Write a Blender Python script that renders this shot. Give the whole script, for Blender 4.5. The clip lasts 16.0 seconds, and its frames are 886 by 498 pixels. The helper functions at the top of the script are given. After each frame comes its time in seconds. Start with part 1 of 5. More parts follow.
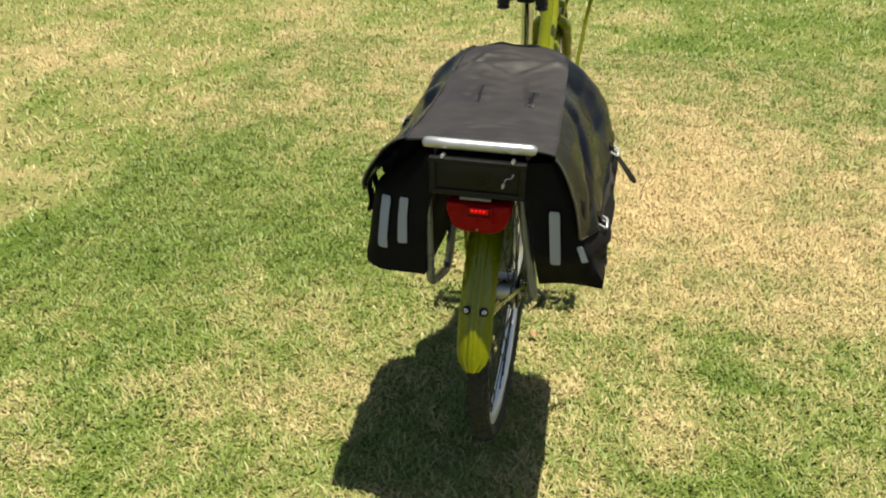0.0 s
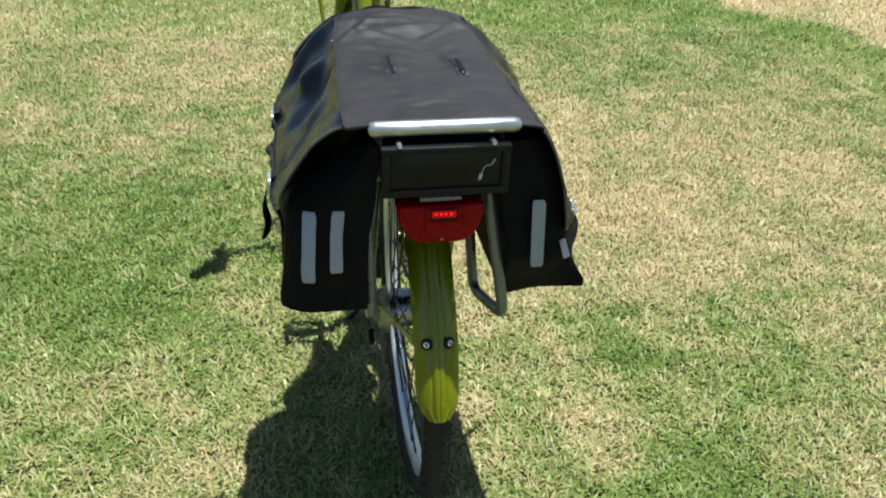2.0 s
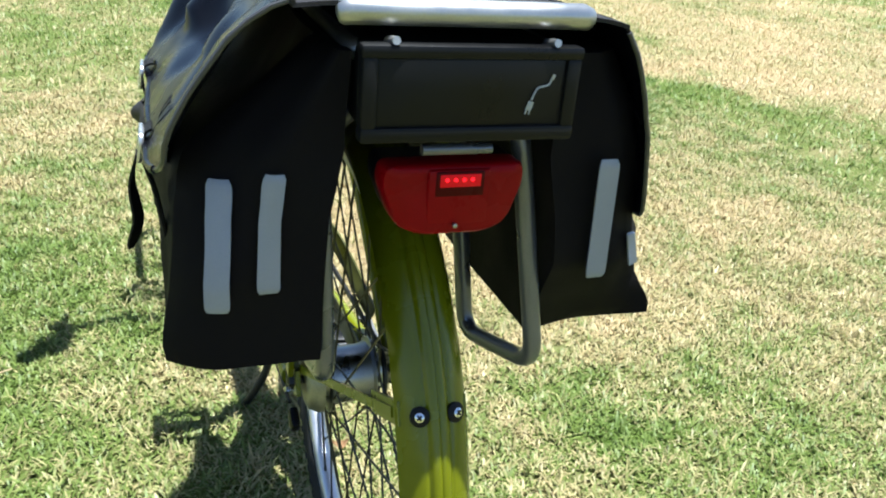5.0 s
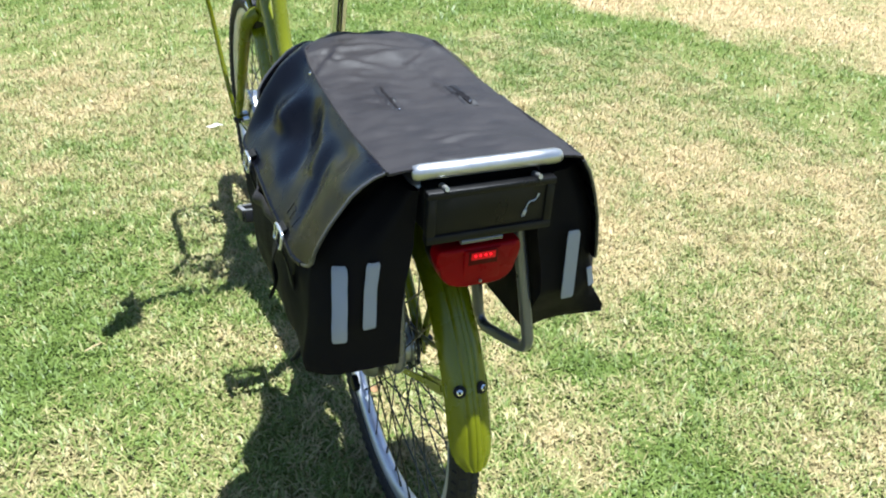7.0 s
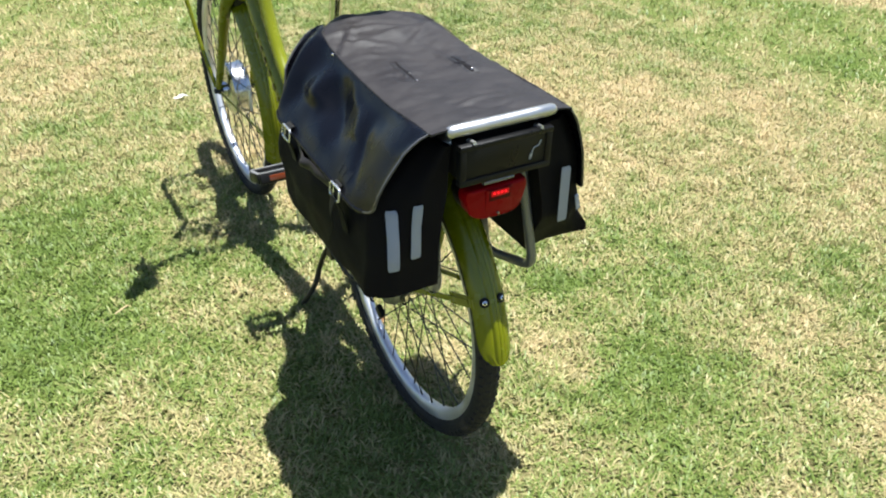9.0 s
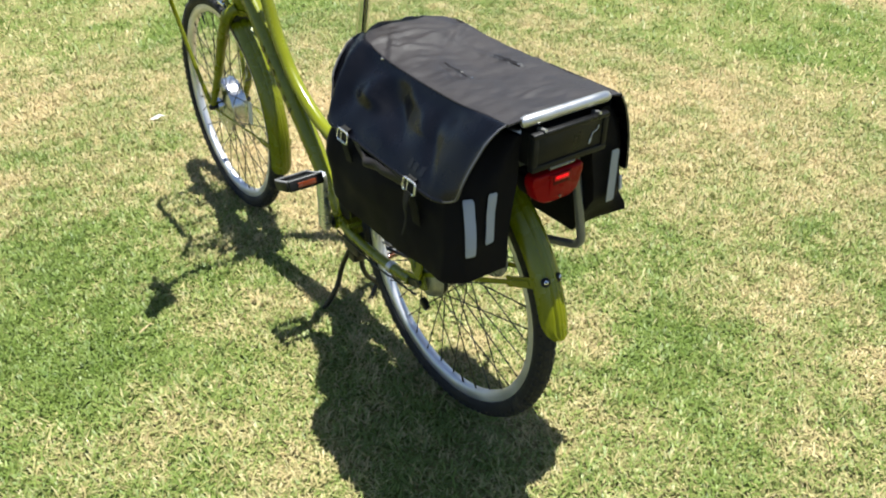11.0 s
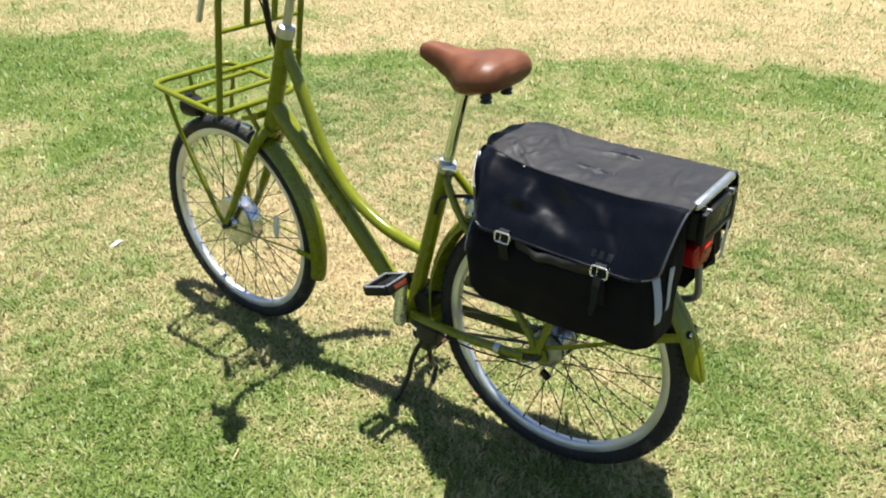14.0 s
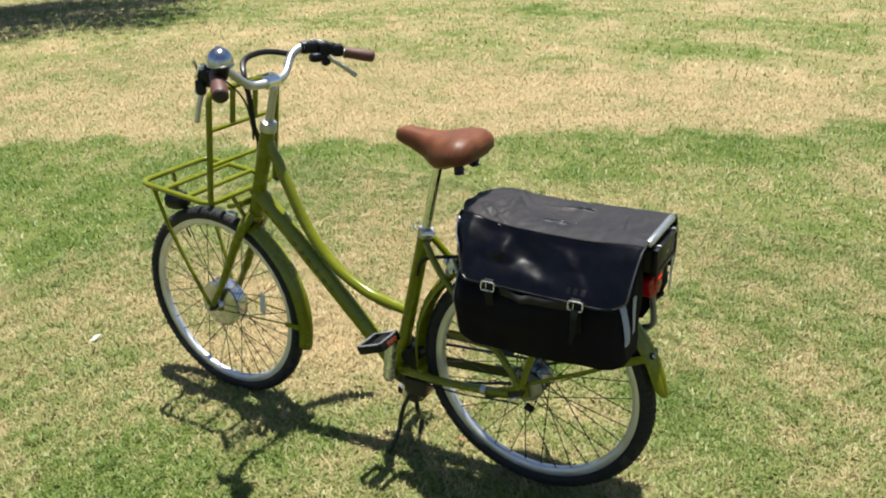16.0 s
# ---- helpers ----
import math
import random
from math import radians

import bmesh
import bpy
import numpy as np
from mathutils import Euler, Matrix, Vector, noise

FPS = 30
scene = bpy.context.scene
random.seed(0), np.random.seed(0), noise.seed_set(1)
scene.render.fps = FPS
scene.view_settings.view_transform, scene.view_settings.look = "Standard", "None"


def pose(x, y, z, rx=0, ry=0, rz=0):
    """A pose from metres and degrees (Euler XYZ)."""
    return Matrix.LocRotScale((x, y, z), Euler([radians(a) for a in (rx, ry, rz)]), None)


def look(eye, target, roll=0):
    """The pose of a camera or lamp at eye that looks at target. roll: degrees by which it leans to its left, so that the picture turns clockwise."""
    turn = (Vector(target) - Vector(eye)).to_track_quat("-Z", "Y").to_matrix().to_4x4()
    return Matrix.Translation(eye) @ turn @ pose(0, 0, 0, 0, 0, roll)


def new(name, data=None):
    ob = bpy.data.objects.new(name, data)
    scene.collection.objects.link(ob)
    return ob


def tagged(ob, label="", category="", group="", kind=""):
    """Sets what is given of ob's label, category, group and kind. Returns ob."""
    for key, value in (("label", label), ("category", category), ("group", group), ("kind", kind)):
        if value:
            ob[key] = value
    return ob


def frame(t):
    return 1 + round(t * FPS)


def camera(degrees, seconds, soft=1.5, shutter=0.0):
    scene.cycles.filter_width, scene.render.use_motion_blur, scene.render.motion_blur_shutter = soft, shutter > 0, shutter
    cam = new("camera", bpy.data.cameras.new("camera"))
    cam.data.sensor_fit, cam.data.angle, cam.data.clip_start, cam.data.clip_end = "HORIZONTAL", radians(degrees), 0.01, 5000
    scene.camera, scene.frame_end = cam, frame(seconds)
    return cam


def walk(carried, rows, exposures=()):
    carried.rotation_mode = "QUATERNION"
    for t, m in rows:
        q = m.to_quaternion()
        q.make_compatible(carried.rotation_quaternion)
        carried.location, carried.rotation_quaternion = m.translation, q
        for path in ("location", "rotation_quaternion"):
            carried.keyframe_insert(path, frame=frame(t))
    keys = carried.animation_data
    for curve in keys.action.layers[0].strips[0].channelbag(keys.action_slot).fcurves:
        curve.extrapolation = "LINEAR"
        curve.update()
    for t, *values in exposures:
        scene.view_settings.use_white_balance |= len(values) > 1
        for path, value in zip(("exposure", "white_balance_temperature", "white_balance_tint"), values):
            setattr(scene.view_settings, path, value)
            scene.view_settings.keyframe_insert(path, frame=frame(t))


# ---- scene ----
cam = camera(57.0, 16.0, soft=2.0)
PATH = [
    (0, (0.208, -1.596, 1.495), (-0.152, 0.053, 0.423), -0.4),
    (0.5, (0.07, -1.646, 1.481), (-0.041, 0.05, 0.427), -0.6),
    (1, (-0.042, -1.56, 1.43), (0.022, 0.138, 0.376), 0.3),
    (1.5, (-0.111, -1.414, 1.378), (0.09, 0.269, 0.315), 3.0),
    (2, (-0.183, -1.293, 1.314), (0.146, 0.374, 0.259), 2.4),
    (2.5, (-0.23, -1.145, 1.221), (0.3, 0.479, 0.18), 2.3),
    (3, (-0.213, -1.005, 1.076), (0.427, 0.588, 0.05), 4.1),
    (3.5, (-0.192, -0.927, 0.99), (0.433, 0.71, 0.026), 4.9),
    (4, (-0.188, -0.883, 0.961), (0.455, 0.788, 0.071), 3.7),
    (4.5, (-0.197, -0.88, 0.959), (0.462, 0.811, 0.119), 4.3),
    (4.7, (-0.206, -0.886, 0.966), (0.453, 0.812, 0.138), 5.1),
    (6.8, (-0.383, -1.119, 1.275), (0.303, 0.461, 0.26), 4.5),
    (7, (-0.405, -1.138, 1.308), (0.295, 0.429, 0.28), 3.7),
    (7.5, (-0.45, -1.172, 1.351), (0.258, 0.356, 0.273), 2.1),
    (8, (-0.514, -1.174, 1.383), (0.217, 0.318, 0.269), 0.3),
    (8.5, (-0.558, -1.211, 1.42), (0.218, 0.247, 0.293), 1.6),
    (9, (-0.643, -1.291, 1.442), (0.181, 0.135, 0.307), 1.6),
    (9.2, (-0.678, -1.322, 1.456), (0.157, 0.094, 0.317), -0.2),
    (11.3, (-0.912, -1.194, 1.453), (0.086, 0.137, 0.343), 1.0),
    (11.5, (-0.923, -1.155, 1.462), (0.09, 0.159, 0.346), 1.2),
    (12, (-0.998, -1.044, 1.487), (0.067, 0.23, 0.373), 0.5),
    (12.5, (-1.129, -0.936, 1.513), (0.034, 0.281, 0.433), -1.5),
    (13, (-1.269, -0.898, 1.563), (0.015, 0.218, 0.511), 0.4),
    (13.5, (-1.39, -0.857, 1.581), (-0.047, 0.224, 0.567), 1.3),
    (14, (-1.521, -0.823, 1.595), (-0.133, 0.239, 0.622), 0.1),
    (14.5, (-1.627, -0.805, 1.617), (-0.209, 0.24, 0.67), 1.0),
    (15, (-1.726, -0.804, 1.646), (-0.265, 0.215, 0.735), -1.4),
    (15.5, (-1.787, -0.824, 1.66), (-0.268, 0.164, 0.812), -1.8),
    (16, (-1.836, -0.846, 1.664), (-0.269, 0.108, 0.868), -2.2),
]
EXPOSURES = [(0, 1.42, 7200, 5), (1.0, 1.35, 6350, 4), (1.5, 1.34, 6000, 3.5), (2.5, 1.34, 5850, 5), (3.5, 1.44, 5900, 5), (4.7, 1.76, 5700, 6), (7, 1.84, 5600, 8), (9, 1.72, 6000, 9), (12.5, 1.72, 6200, 8), (14.5, 1.56, 6150, 8), (16, 1.28, 6300, 9)]
walk(cam, [(t, look(eye, target, roll)) for t, eye, target, roll in PATH], EXPOSURES)

# ---- light ----
SUN_TILT = Vector((0.15, 0.022, 1.0)).normalized()          # towards the sun
world = bpy.data.worlds.new("sky")
scene.world = world
world.use_nodes = True
wn = world.node_tree.nodes
sky = wn.new("ShaderNodeTexSky")
sky.sky_type, sky.sun_disc = "NISHITA", False
sky.sun_elevation = math.asin(SUN_TILT.z)
sky.sun_rotation = math.atan2(SUN_TILT.x, SUN_TILT.y)
wn["Background"].inputs["Strength"].default_value = 0.052
world.node_tree.links.new(sky.outputs["Color"], wn["Background"].inputs["Color"])
sun_data = bpy.data.lights.new("sun", "SUN")
sun_data.energy, sun_data.angle, sun_data.color = 4.8, radians(0.55), (1.0, 0.96, 0.88)
new("sun", sun_data).matrix_world = look((0, 0, 30), Vector((0, 0, 30)) - SUN_TILT)

# ---- materials ----
def mat(name, color, rough=0.5, metal=0.0, coat=0.0, grain=0.0, scale=200.0, bump=0.0, blotch=0.0, blotch_scale=9.0, spec=0.5, dirt=None, dirt_at=0.6, crease=0.0, crease_scale=10.0):
    """A principled material whose colour and gloss vary at two scales, with fine relief."""
    m = bpy.data.materials.new(name)
    m.use_nodes = True
    n, ln = m.node_tree.nodes, m.node_tree.links
    b = n["Principled BSDF"]
    b.inputs["Roughness"].default_value, b.inputs["Metallic"].default_value = rough, metal
    b.inputs["Coat Weight"].default_value, b.inputs["Coat Roughness"].default_value = coat, 0.08
    b.inputs["Specular IOR Level"].default_value = spec
    co = n.new("ShaderNodeTexCoord")
    fine, broad = n.new("ShaderNodeTexNoise"), n.new("ShaderNodeTexNoise")
    fine.inputs["Scale"].default_value, fine.inputs["Detail"].default_value = scale, 4
    broad.inputs["Scale"].default_value, broad.inputs["Detail"].default_value = blotch_scale, 5
    for t in (fine, broad):
        ln.new(co.outputs["Object"], t.inputs["Vector"])
    def spread(tex, amount, mid=1.0):
        r = n.new("ShaderNodeMapRange")
        r.inputs["From Min"].default_value, r.inputs["From Max"].default_value = 0.3, 0.7
        r.inputs["To Min"].default_value, r.inputs["To Max"].default_value = mid - amount, mid + amount
        ln.new(tex.outputs["Fac"], r.inputs["Value"])
        return r.outputs["Result"]
    mul = n.new("ShaderNodeMath")
    mul.operation = "MULTIPLY"
    ln.new(spread(fine, grain), mul.inputs[0])
    ln.new(spread(broad, blotch), mul.inputs[1])
    col = n.new("ShaderNodeVectorMath")
    col.operation = "SCALE"
    col.inputs[0].default_value = color
    ln.new(mul.outputs[0], col.inputs["Scale"])
    out = col.outputs["Vector"]
    if dirt:
        mix, edge = n.new("ShaderNodeMix"), n.new("ShaderNodeMapRange")
        mix.data_type = "RGBA"
        edge.inputs["From Min"].default_value, edge.inputs["From Max"].default_value = dirt_at, dirt_at + 0.12
        ln.new(broad.outputs["Fac"], edge.inputs["Value"])
        ln.new(edge.outputs["Result"], mix.inputs["Factor"])
        ln.new(out, mix.inputs["A"])
        mix.inputs["B"].default_value = (*dirt, 1)
        out = mix.outputs["Result"]
    ln.new(out, b.inputs["Base Color"])
    ln.new(spread(broad, min(rough * 0.35, 0.15), rough), b.inputs["Roughness"])
    if bump:
        bp = n.new("ShaderNodeBump")
        bp.inputs["Strength"].default_value, bp.inputs["Distance"].default_value = bump, 0.002
        ln.new(fine.outputs["Fac"], bp.inputs["Height"])
        if crease:
            rg, cb = n.new("ShaderNodeTexNoise"), n.new("ShaderNodeBump")
            rg.noise_type = "RIDGED_MULTIFRACTAL"
            rg.inputs["Scale"].default_value, rg.inputs["Detail"].default_value, rg.inputs["Distortion"].default_value = crease_scale, 3, 0.6
            ln.new(co.outputs["Object"], rg.inputs["Vector"])
            cb.inputs["Strength"].default_value, cb.inputs["Distance"].default_value = crease, 0.010
            ln.new(rg.outputs["Fac"], cb.inputs["Height"])
            ln.new(cb.outputs["Normal"], bp.inputs["Normal"])
        ln.new(bp.outputs["Normal"], b.inputs["Normal"])
    return m


LIME = mat("lime_paint", (0.119, 0.132, 0.0010), 0.26, 0.0, 0.12, 0.04, 900, 0.0, 0.08, 12, 0.36)
SILVER = mat("brushed_silver", (0.42, 0.42, 0.41), 0.40, 0.9, 0, 0.06, 700, 0.05, 0.08, 20)
GREYTUBE = mat("grey_lacquered_tube", (0.135, 0.142, 0.165), 0.32, 0.6, 0.3, 0.05, 500, 0.03, 0.08, 20)
CHROME = mat("chrome", (0.70, 0.70, 0.70), 0.13, 1.0, 0, 0.02, 300, 0.0, 0.04, 15)
BELLCHROME = mat("tarnished_chrome", (0.36, 0.37, 0.40), 0.16, 1.0, 0, 0.05, 120, 0.0, 0.25, 60)
HUBSTEEL = mat("polished_hub_steel", (0.50, 0.50, 0.51), 0.22, 0.95, 0, 0.05, 300, 0.0, 0.1, 25)
HUBDARK = mat("greasy_hub_steel", (0.34, 0.345, 0.35), 0.32, 1.0, 0, 0.05, 300, 0.0, 0.15, 25)
DARKOLIVE = mat("dark_olive_guard", (0.040, 0.041, 0.004), 0.4, 0, 0, 0.08, 500, 0.05, 0.15, 14, 0.3)
RIMALU = mat("rim_aluminium", (0.60, 0.60, 0.62), 0.48, 0.85, 0, 0.05, 400, 0.03, 0.1, 14)
RUBBER = mat("tyre_rubber", (0.0090, 0.0090, 0.0095), 0.72, 0, 0, 0.2, 350, 0.25, 0.25, 12, 0.35, (0.06, 0.05, 0.035), 0.63)
BLACKPLASTIC = mat("black_plastic", (0.0048, 0.0048, 0.0052), 0.42, 0, 0, 0.1, 900, 0.06, 0.15, 15, 0.20)
BLACKSTEEL = mat("black_steel", (0.0101, 0.0101, 0.0101), 0.42, 0.2, 0, 0.1, 500, 0.08, 0.2, 20)
SPOKESTEEL = mat("spoke_steel", (0.050, 0.048, 0.036), 0.42, 0.8, 0, 0.05, 300)
CANVAS = mat("black_canvas", (0.0140, 0.0120, 0.0124), 0.60, 0, 0, 0.16, 1400, 0.22, 0.14, 14, 0.26, crease=0.04, crease_scale=7.0)
BODYCLOTH = mat("black_nylon", (0.0062, 0.0054, 0.0060), 0.72, 0, 0, 0.15, 1400, 0.2, 0.12, 12, 0.08, crease=0.15, crease_scale=7.0)
VINYL = mat("glossy_black_vinyl", (0.0020, 0.0022, 0.0036), 0.28, 0, 0.0, 0.08, 260, 0.015, 0.12, 18, 0.16, crease=0.02, crease_scale=6.0)
PATCHVINYL = mat("worn_patch_vinyl", (0.0080, 0.0072, 0.0078), 0.50, 0, 0.0, 0.15, 600, 0.15, 0.25, 40, 0.35)
PIPING = mat("grey_piping", (0.030, 0.030, 0.032), 0.38, 0, 0.3, 0.1, 600, 0.05, 0.15, 14)
WEBBING = mat("strap_webbing", (0.0100, 0.0098, 0.0088), 0.65, 0, 0, 0.2, 1600, 0.3, 0.15, 20, 0.12)
REFLECTIVE = mat("reflective_tape", (0.235, 0.255, 0.310), 0.45, 0.0, 0, 0.06, 1200, 0.05, 0.06, 16)
LEATHER = mat("brown_leather", (0.105, 0.035, 0.0140), 0.54, 0, 0.0, 0.12, 420, 0.18, 0.22, 16, 0.24)
GRIPTAN = mat("brown_grip", (0.0728, 0.0252, 0.0157), 0.55, 0, 0, 0.12, 500, 0.2, 0.15, 25)
DARKCAP = mat("dark_grip_cap", (0.0168, 0.0067, 0.0056), 0.5, 0, 0, 0.1, 500, 0.1, 0.1, 20)
BRAKEALU = mat("dull_brake_metal", (0.30, 0.29, 0.19), 0.48, 0.5, 0, 0.1, 300, 0.08, 0.2, 30)
WHITEINK = mat("white_print", (0.3472, 0.3584, 0.3472), 0.5, 0, 0, 0.04, 800)
DARKINK = mat("dark_print", (0.070, 0.066, 0.004), 0.4, 0, 0.1, 0.05, 800)
BUCKLE = mat("bright_buckle_steel", (0.62, 0.62, 0.61), 0.28, 0.85, 0, 0.05, 500, 0.03, 0.08, 30)
TWIG = mat("pale_dry_twig", (0.33, 0.25, 0.13), 0.8, 0, 0, 0.2, 300, 0.2, 0.2, 40)
DRYLEAF = mat("brown_dry_leaf", (0.20, 0.11, 0.045), 0.75, 0, 0, 0.2, 300, 0.2, 0.25, 60)
EMBOSS = mat("embossed_vinyl", (0.0026, 0.0029, 0.0044), 0.40, 0, 0, 0.05, 800, spec=0.25)
PEDALLIT = mat("sunlit_pedal_edge", (0.10, 0.10, 0.10), 0.6, 0, 0, 0.15, 500, 0.2, 0.15, 30, 0.3)
AMBER = mat("amber_reflector", (0.095, 0.020, 0.006), 0.2, 0, 0.6, 0.15, 900, 0.2)
CLEARPLASTIC = mat("clear_reflector", (0.50, 0.50, 0.48), 0.25, 0, 0.5, 0.1, 900, 0.2)
REDLENS = mat("red_lens", (0.210, 0.0008, 0.0030), 0.34, 0, 0.0, 0.06, 600, 0.05, 0.08, 30, 0.10)
PAPER = mat("white_scrap", (0.4032, 0.3920, 0.3696), 0.8, 0, 0, 0.05, 300, 0.1, 0.1, 40)
BARK = mat("bark", (0.10, 0.075, 0.05), 0.9, 0, 0, 0.3, 40, 0.6, 0.3, 3)
LEAFGREEN = mat("tree_leaf", (0.05, 0.09, 0.02), 0.6, 0, 0, 0.2, 30, 0.1, 0.25, 1.5)
DARKLENS = mat("dark_red_lens", (0.055, 0.0006, 0.0016), 0.34, 0, 0.0, 0.06, 600, 0.05, 0.08, 30, 0.10)
LAMPRED = bpy.data.materials.new("lit_red_diode")
LAMPRED.use_nodes = True
LAMPRED.node_tree.nodes["Principled BSDF"].inputs["Base Color"].default_value = (0.10, 0.001, 0.002, 1)
LAMPRED.node_tree.nodes["Principled BSDF"].inputs["Emission Color"].default_value = (1.0, 0.006, 0.012, 1)
LAMPRED.node_tree.nodes["Principled BSDF"].inputs["Emission Strength"].default_value = 0.9
LAMPRED.node_tree.nodes["Principled BSDF"].inputs["Roughness"].default_value = 0.32
LAMPRED.node_tree.nodes["Principled BSDF"].inputs["Specular IOR Level"].default_value = 0.16
LAMPGLOW = LAMPRED.copy()
LAMPGLOW.name = "glowing_red_window"
LAMPGLOW.node_tree.nodes["Principled BSDF"].inputs["Base Color"].default_value = (0.15, 0.001, 0.003, 1)
LAMPGLOW.node_tree.nodes["Principled BSDF"].inputs["Emission Strength"].default_value = 0.10


def lawn_material(name, blades):
    """Turf from green to straw by the dryness kept with the mesh, varied blade by blade or by noise."""
    m = bpy.data.materials.new(name)
    m.use_nodes = True
    n, ln = m.node_tree.nodes, m.node_tree.links
    b = n["Principled BSDF"]
    b.inputs["Roughness"].default_value = 0.48 if blades else 0.9
    b.inputs["Specular IOR Level"].default_value = 0.32 if blades else 0.1
    at = n.new("ShaderNodeAttribute")
    at.attribute_name = "dryness"
    ramp = n.new("ShaderNodeValToRGB")
    e = ramp.color_ramp.elements
    k = 1.0 if blades else 0.62
    cols = [(0.0, (0.073, 0.120, 0.016)), (0.35, (0.150, 0.194, 0.043)), (0.62, (0.274, 0.252, 0.104)), (1.0, (0.452, 0.341, 0.180))]
    e[0].position, e[1].position = 0.0, 1.0
    for p, c in cols[1:-1]:
        e.new(p)
    for el, (p, c) in zip(e, cols):
        el.position, el.color = p, (c[0] * k, c[1] * k, c[2] * k, 1)
    co = n.new("ShaderNodeTexCoord")
    if blades:
        geo = n.new("ShaderNodeNewGeometry")
        hue = n.new("ShaderNodeHueSaturation")
        val = n.new("ShaderNodeMapRange")
        val.inputs["To Min"].default_value, val.inputs["To Max"].default_value = 0.84, 1.16
        ln.new(geo.outputs["Random Per Island"], val.inputs["Value"])
        ln.new(val.outputs["Result"], hue.inputs["Value"])
        ln.new(at.outputs["Fac"], ramp.inputs["Fac"])
        ln.new(ramp.outputs["Color"], hue.inputs["Color"])
        ln.new(hue.outputs["Color"], b.inputs["Base Color"])
        tr, mix = n.new("ShaderNodeBsdfTranslucent"), n.new("ShaderNodeMixShader")
        mix.inputs["Fac"].default_value = 0.22
        ln.new(hue.outputs["Color"], tr.inputs["Color"])
        ln.new(b.outputs["BSDF"], mix.inputs[1])
        ln.new(tr.outputs["BSDF"], mix.inputs[2])
        ln.new(mix.outputs["Shader"], n["Material Output"].inputs["Surface"])
    else:
        fine, add = n.new("ShaderNodeTexNoise"), n.new("ShaderNodeMath")
        fine.inputs["Scale"].default_value, fine.inputs["Detail"].default_value, fine.inputs["Roughness"].default_value = 60, 8, 0.75
        ln.new(co.outputs["Object"], fine.inputs["Vector"])
        sp = n.new("ShaderNodeMapRange")
        sp.inputs["From Min"].default_value, sp.inputs["From Max"].default_value = 0.3, 0.7
        sp.inputs["To Min"].default_value, sp.inputs["To Max"].default_value = -0.35, 0.35
        ln.new(fine.outputs["Fac"], sp.inputs["Value"])
        add.operation = "ADD"
        wide, wr, both = n.new("ShaderNodeTexNoise"), n.new("ShaderNodeMapRange"), n.new("ShaderNodeMath")
        wide.inputs["Scale"].default_value, wide.inputs["Detail"].default_value = 0.8, 6
        ln.new(co.outputs["Object"], wide.inputs["Vector"])
        wr.inputs["From Min"].default_value, wr.inputs["From Max"].default_value = 0.3, 0.7
        wr.inputs["To Min"].default_value, wr.inputs["To Max"].default_value = -0.22, 0.22
        ln.new(wide.outputs["Fac"], wr.inputs["Value"])
        both.operation = "ADD"
        ln.new(sp.outputs["Result"], both.inputs[0])
        ln.new(wr.outputs["Result"], both.inputs[1])
        ln.new(at.outputs["Fac"], add.inputs[0])
        ln.new(both.outputs[0], add.inputs[1])
        ln.new(add.outputs[0], ramp.inputs["Fac"])
        ln.new(ramp.outputs["Color"], b.inputs["Base Color"])
        bp = n.new("ShaderNodeBump")
        bp.inputs["Strength"].default_value, bp.inputs["Distance"].default_value = 0.8, 0.02
        ln.new(fine.outputs["Fac"], bp.inputs["Height"])
        ln.new(bp.outputs["Normal"], b.inputs["Normal"])
    return m


TURF, BLADES = lawn_material("turf_soil", False), lawn_material("grass_blades", True)


# ---- builders ----
def mesh_of(bm, name, material, smooth=True, angle=40):
    bmesh.ops.recalc_face_normals(bm, faces=bm.faces[:])
    me = bpy.data.meshes.new(name)
    bm.to_mesh(me)
    bm.free()
    me.materials.append(material)
    if smooth:
        me.shade_smooth()
        me.set_sharp_from_angle(angle=radians(angle))
    return me


def part(name, bm, material, parent, label="", smooth=True, angle=40):
    ob = new(name, mesh_of(bm, name, material, smooth, angle))
    ob.parent = parent
    if label:
        ob["label"] = label
    return ob


def hub_empty(name, place, parent=None):
    ob = new(name)
    ob.empty_display_size = 0.05
    ob.location = place
    ob.parent = parent
    return ob


def smooth_path(pts, per=6, closed=False):
    """Catmull-Rom points along a line of points."""
    p = [Vector(q) for q in pts]
    n, out = len(p), []
    last = n if closed else n - 1
    for i in range(last):
        if closed:
            a, b, c, d = p[i - 1], p[i], p[(i + 1) % n], p[(i + 2) % n]
        else:
            a, b, c, d = p[max(i - 1, 0)], p[i], p[i + 1], p[min(i + 2, n - 1)]
        for k in range(per):
            t = k / per
            out.append(0.5 * ((2 * b) + (c - a) * t + (2 * a - 5 * b + 4 * c - d) * t * t + (3 * b - a - 3 * c + d) * t ** 3))
    if not closed:
        out.append(p[-1])
    return out


def rounded(pts, r, per=5, closed=False):
    """A line of points with its corners rounded."""
    p = [Vector(q) for q in pts]
    n, out = len(p), []
    for i in range(n):
        if not closed and i in (0, n - 1):
            out.append(p[i])
            continue
        a, b, c = p[i - 1], p[i], p[(i + 1) % n]
        ra = min(r, (a - b).length * 0.48, (c - b).length * 0.48)
        s, e = b + (a - b).normalized() * ra, b + (c - b).normalized() * ra
        for k in range(per + 1):
            t = k / per
            out.append(s * (1 - t) ** 2 + b * 2 * t * (1 - t) + e * t * t)
    return out


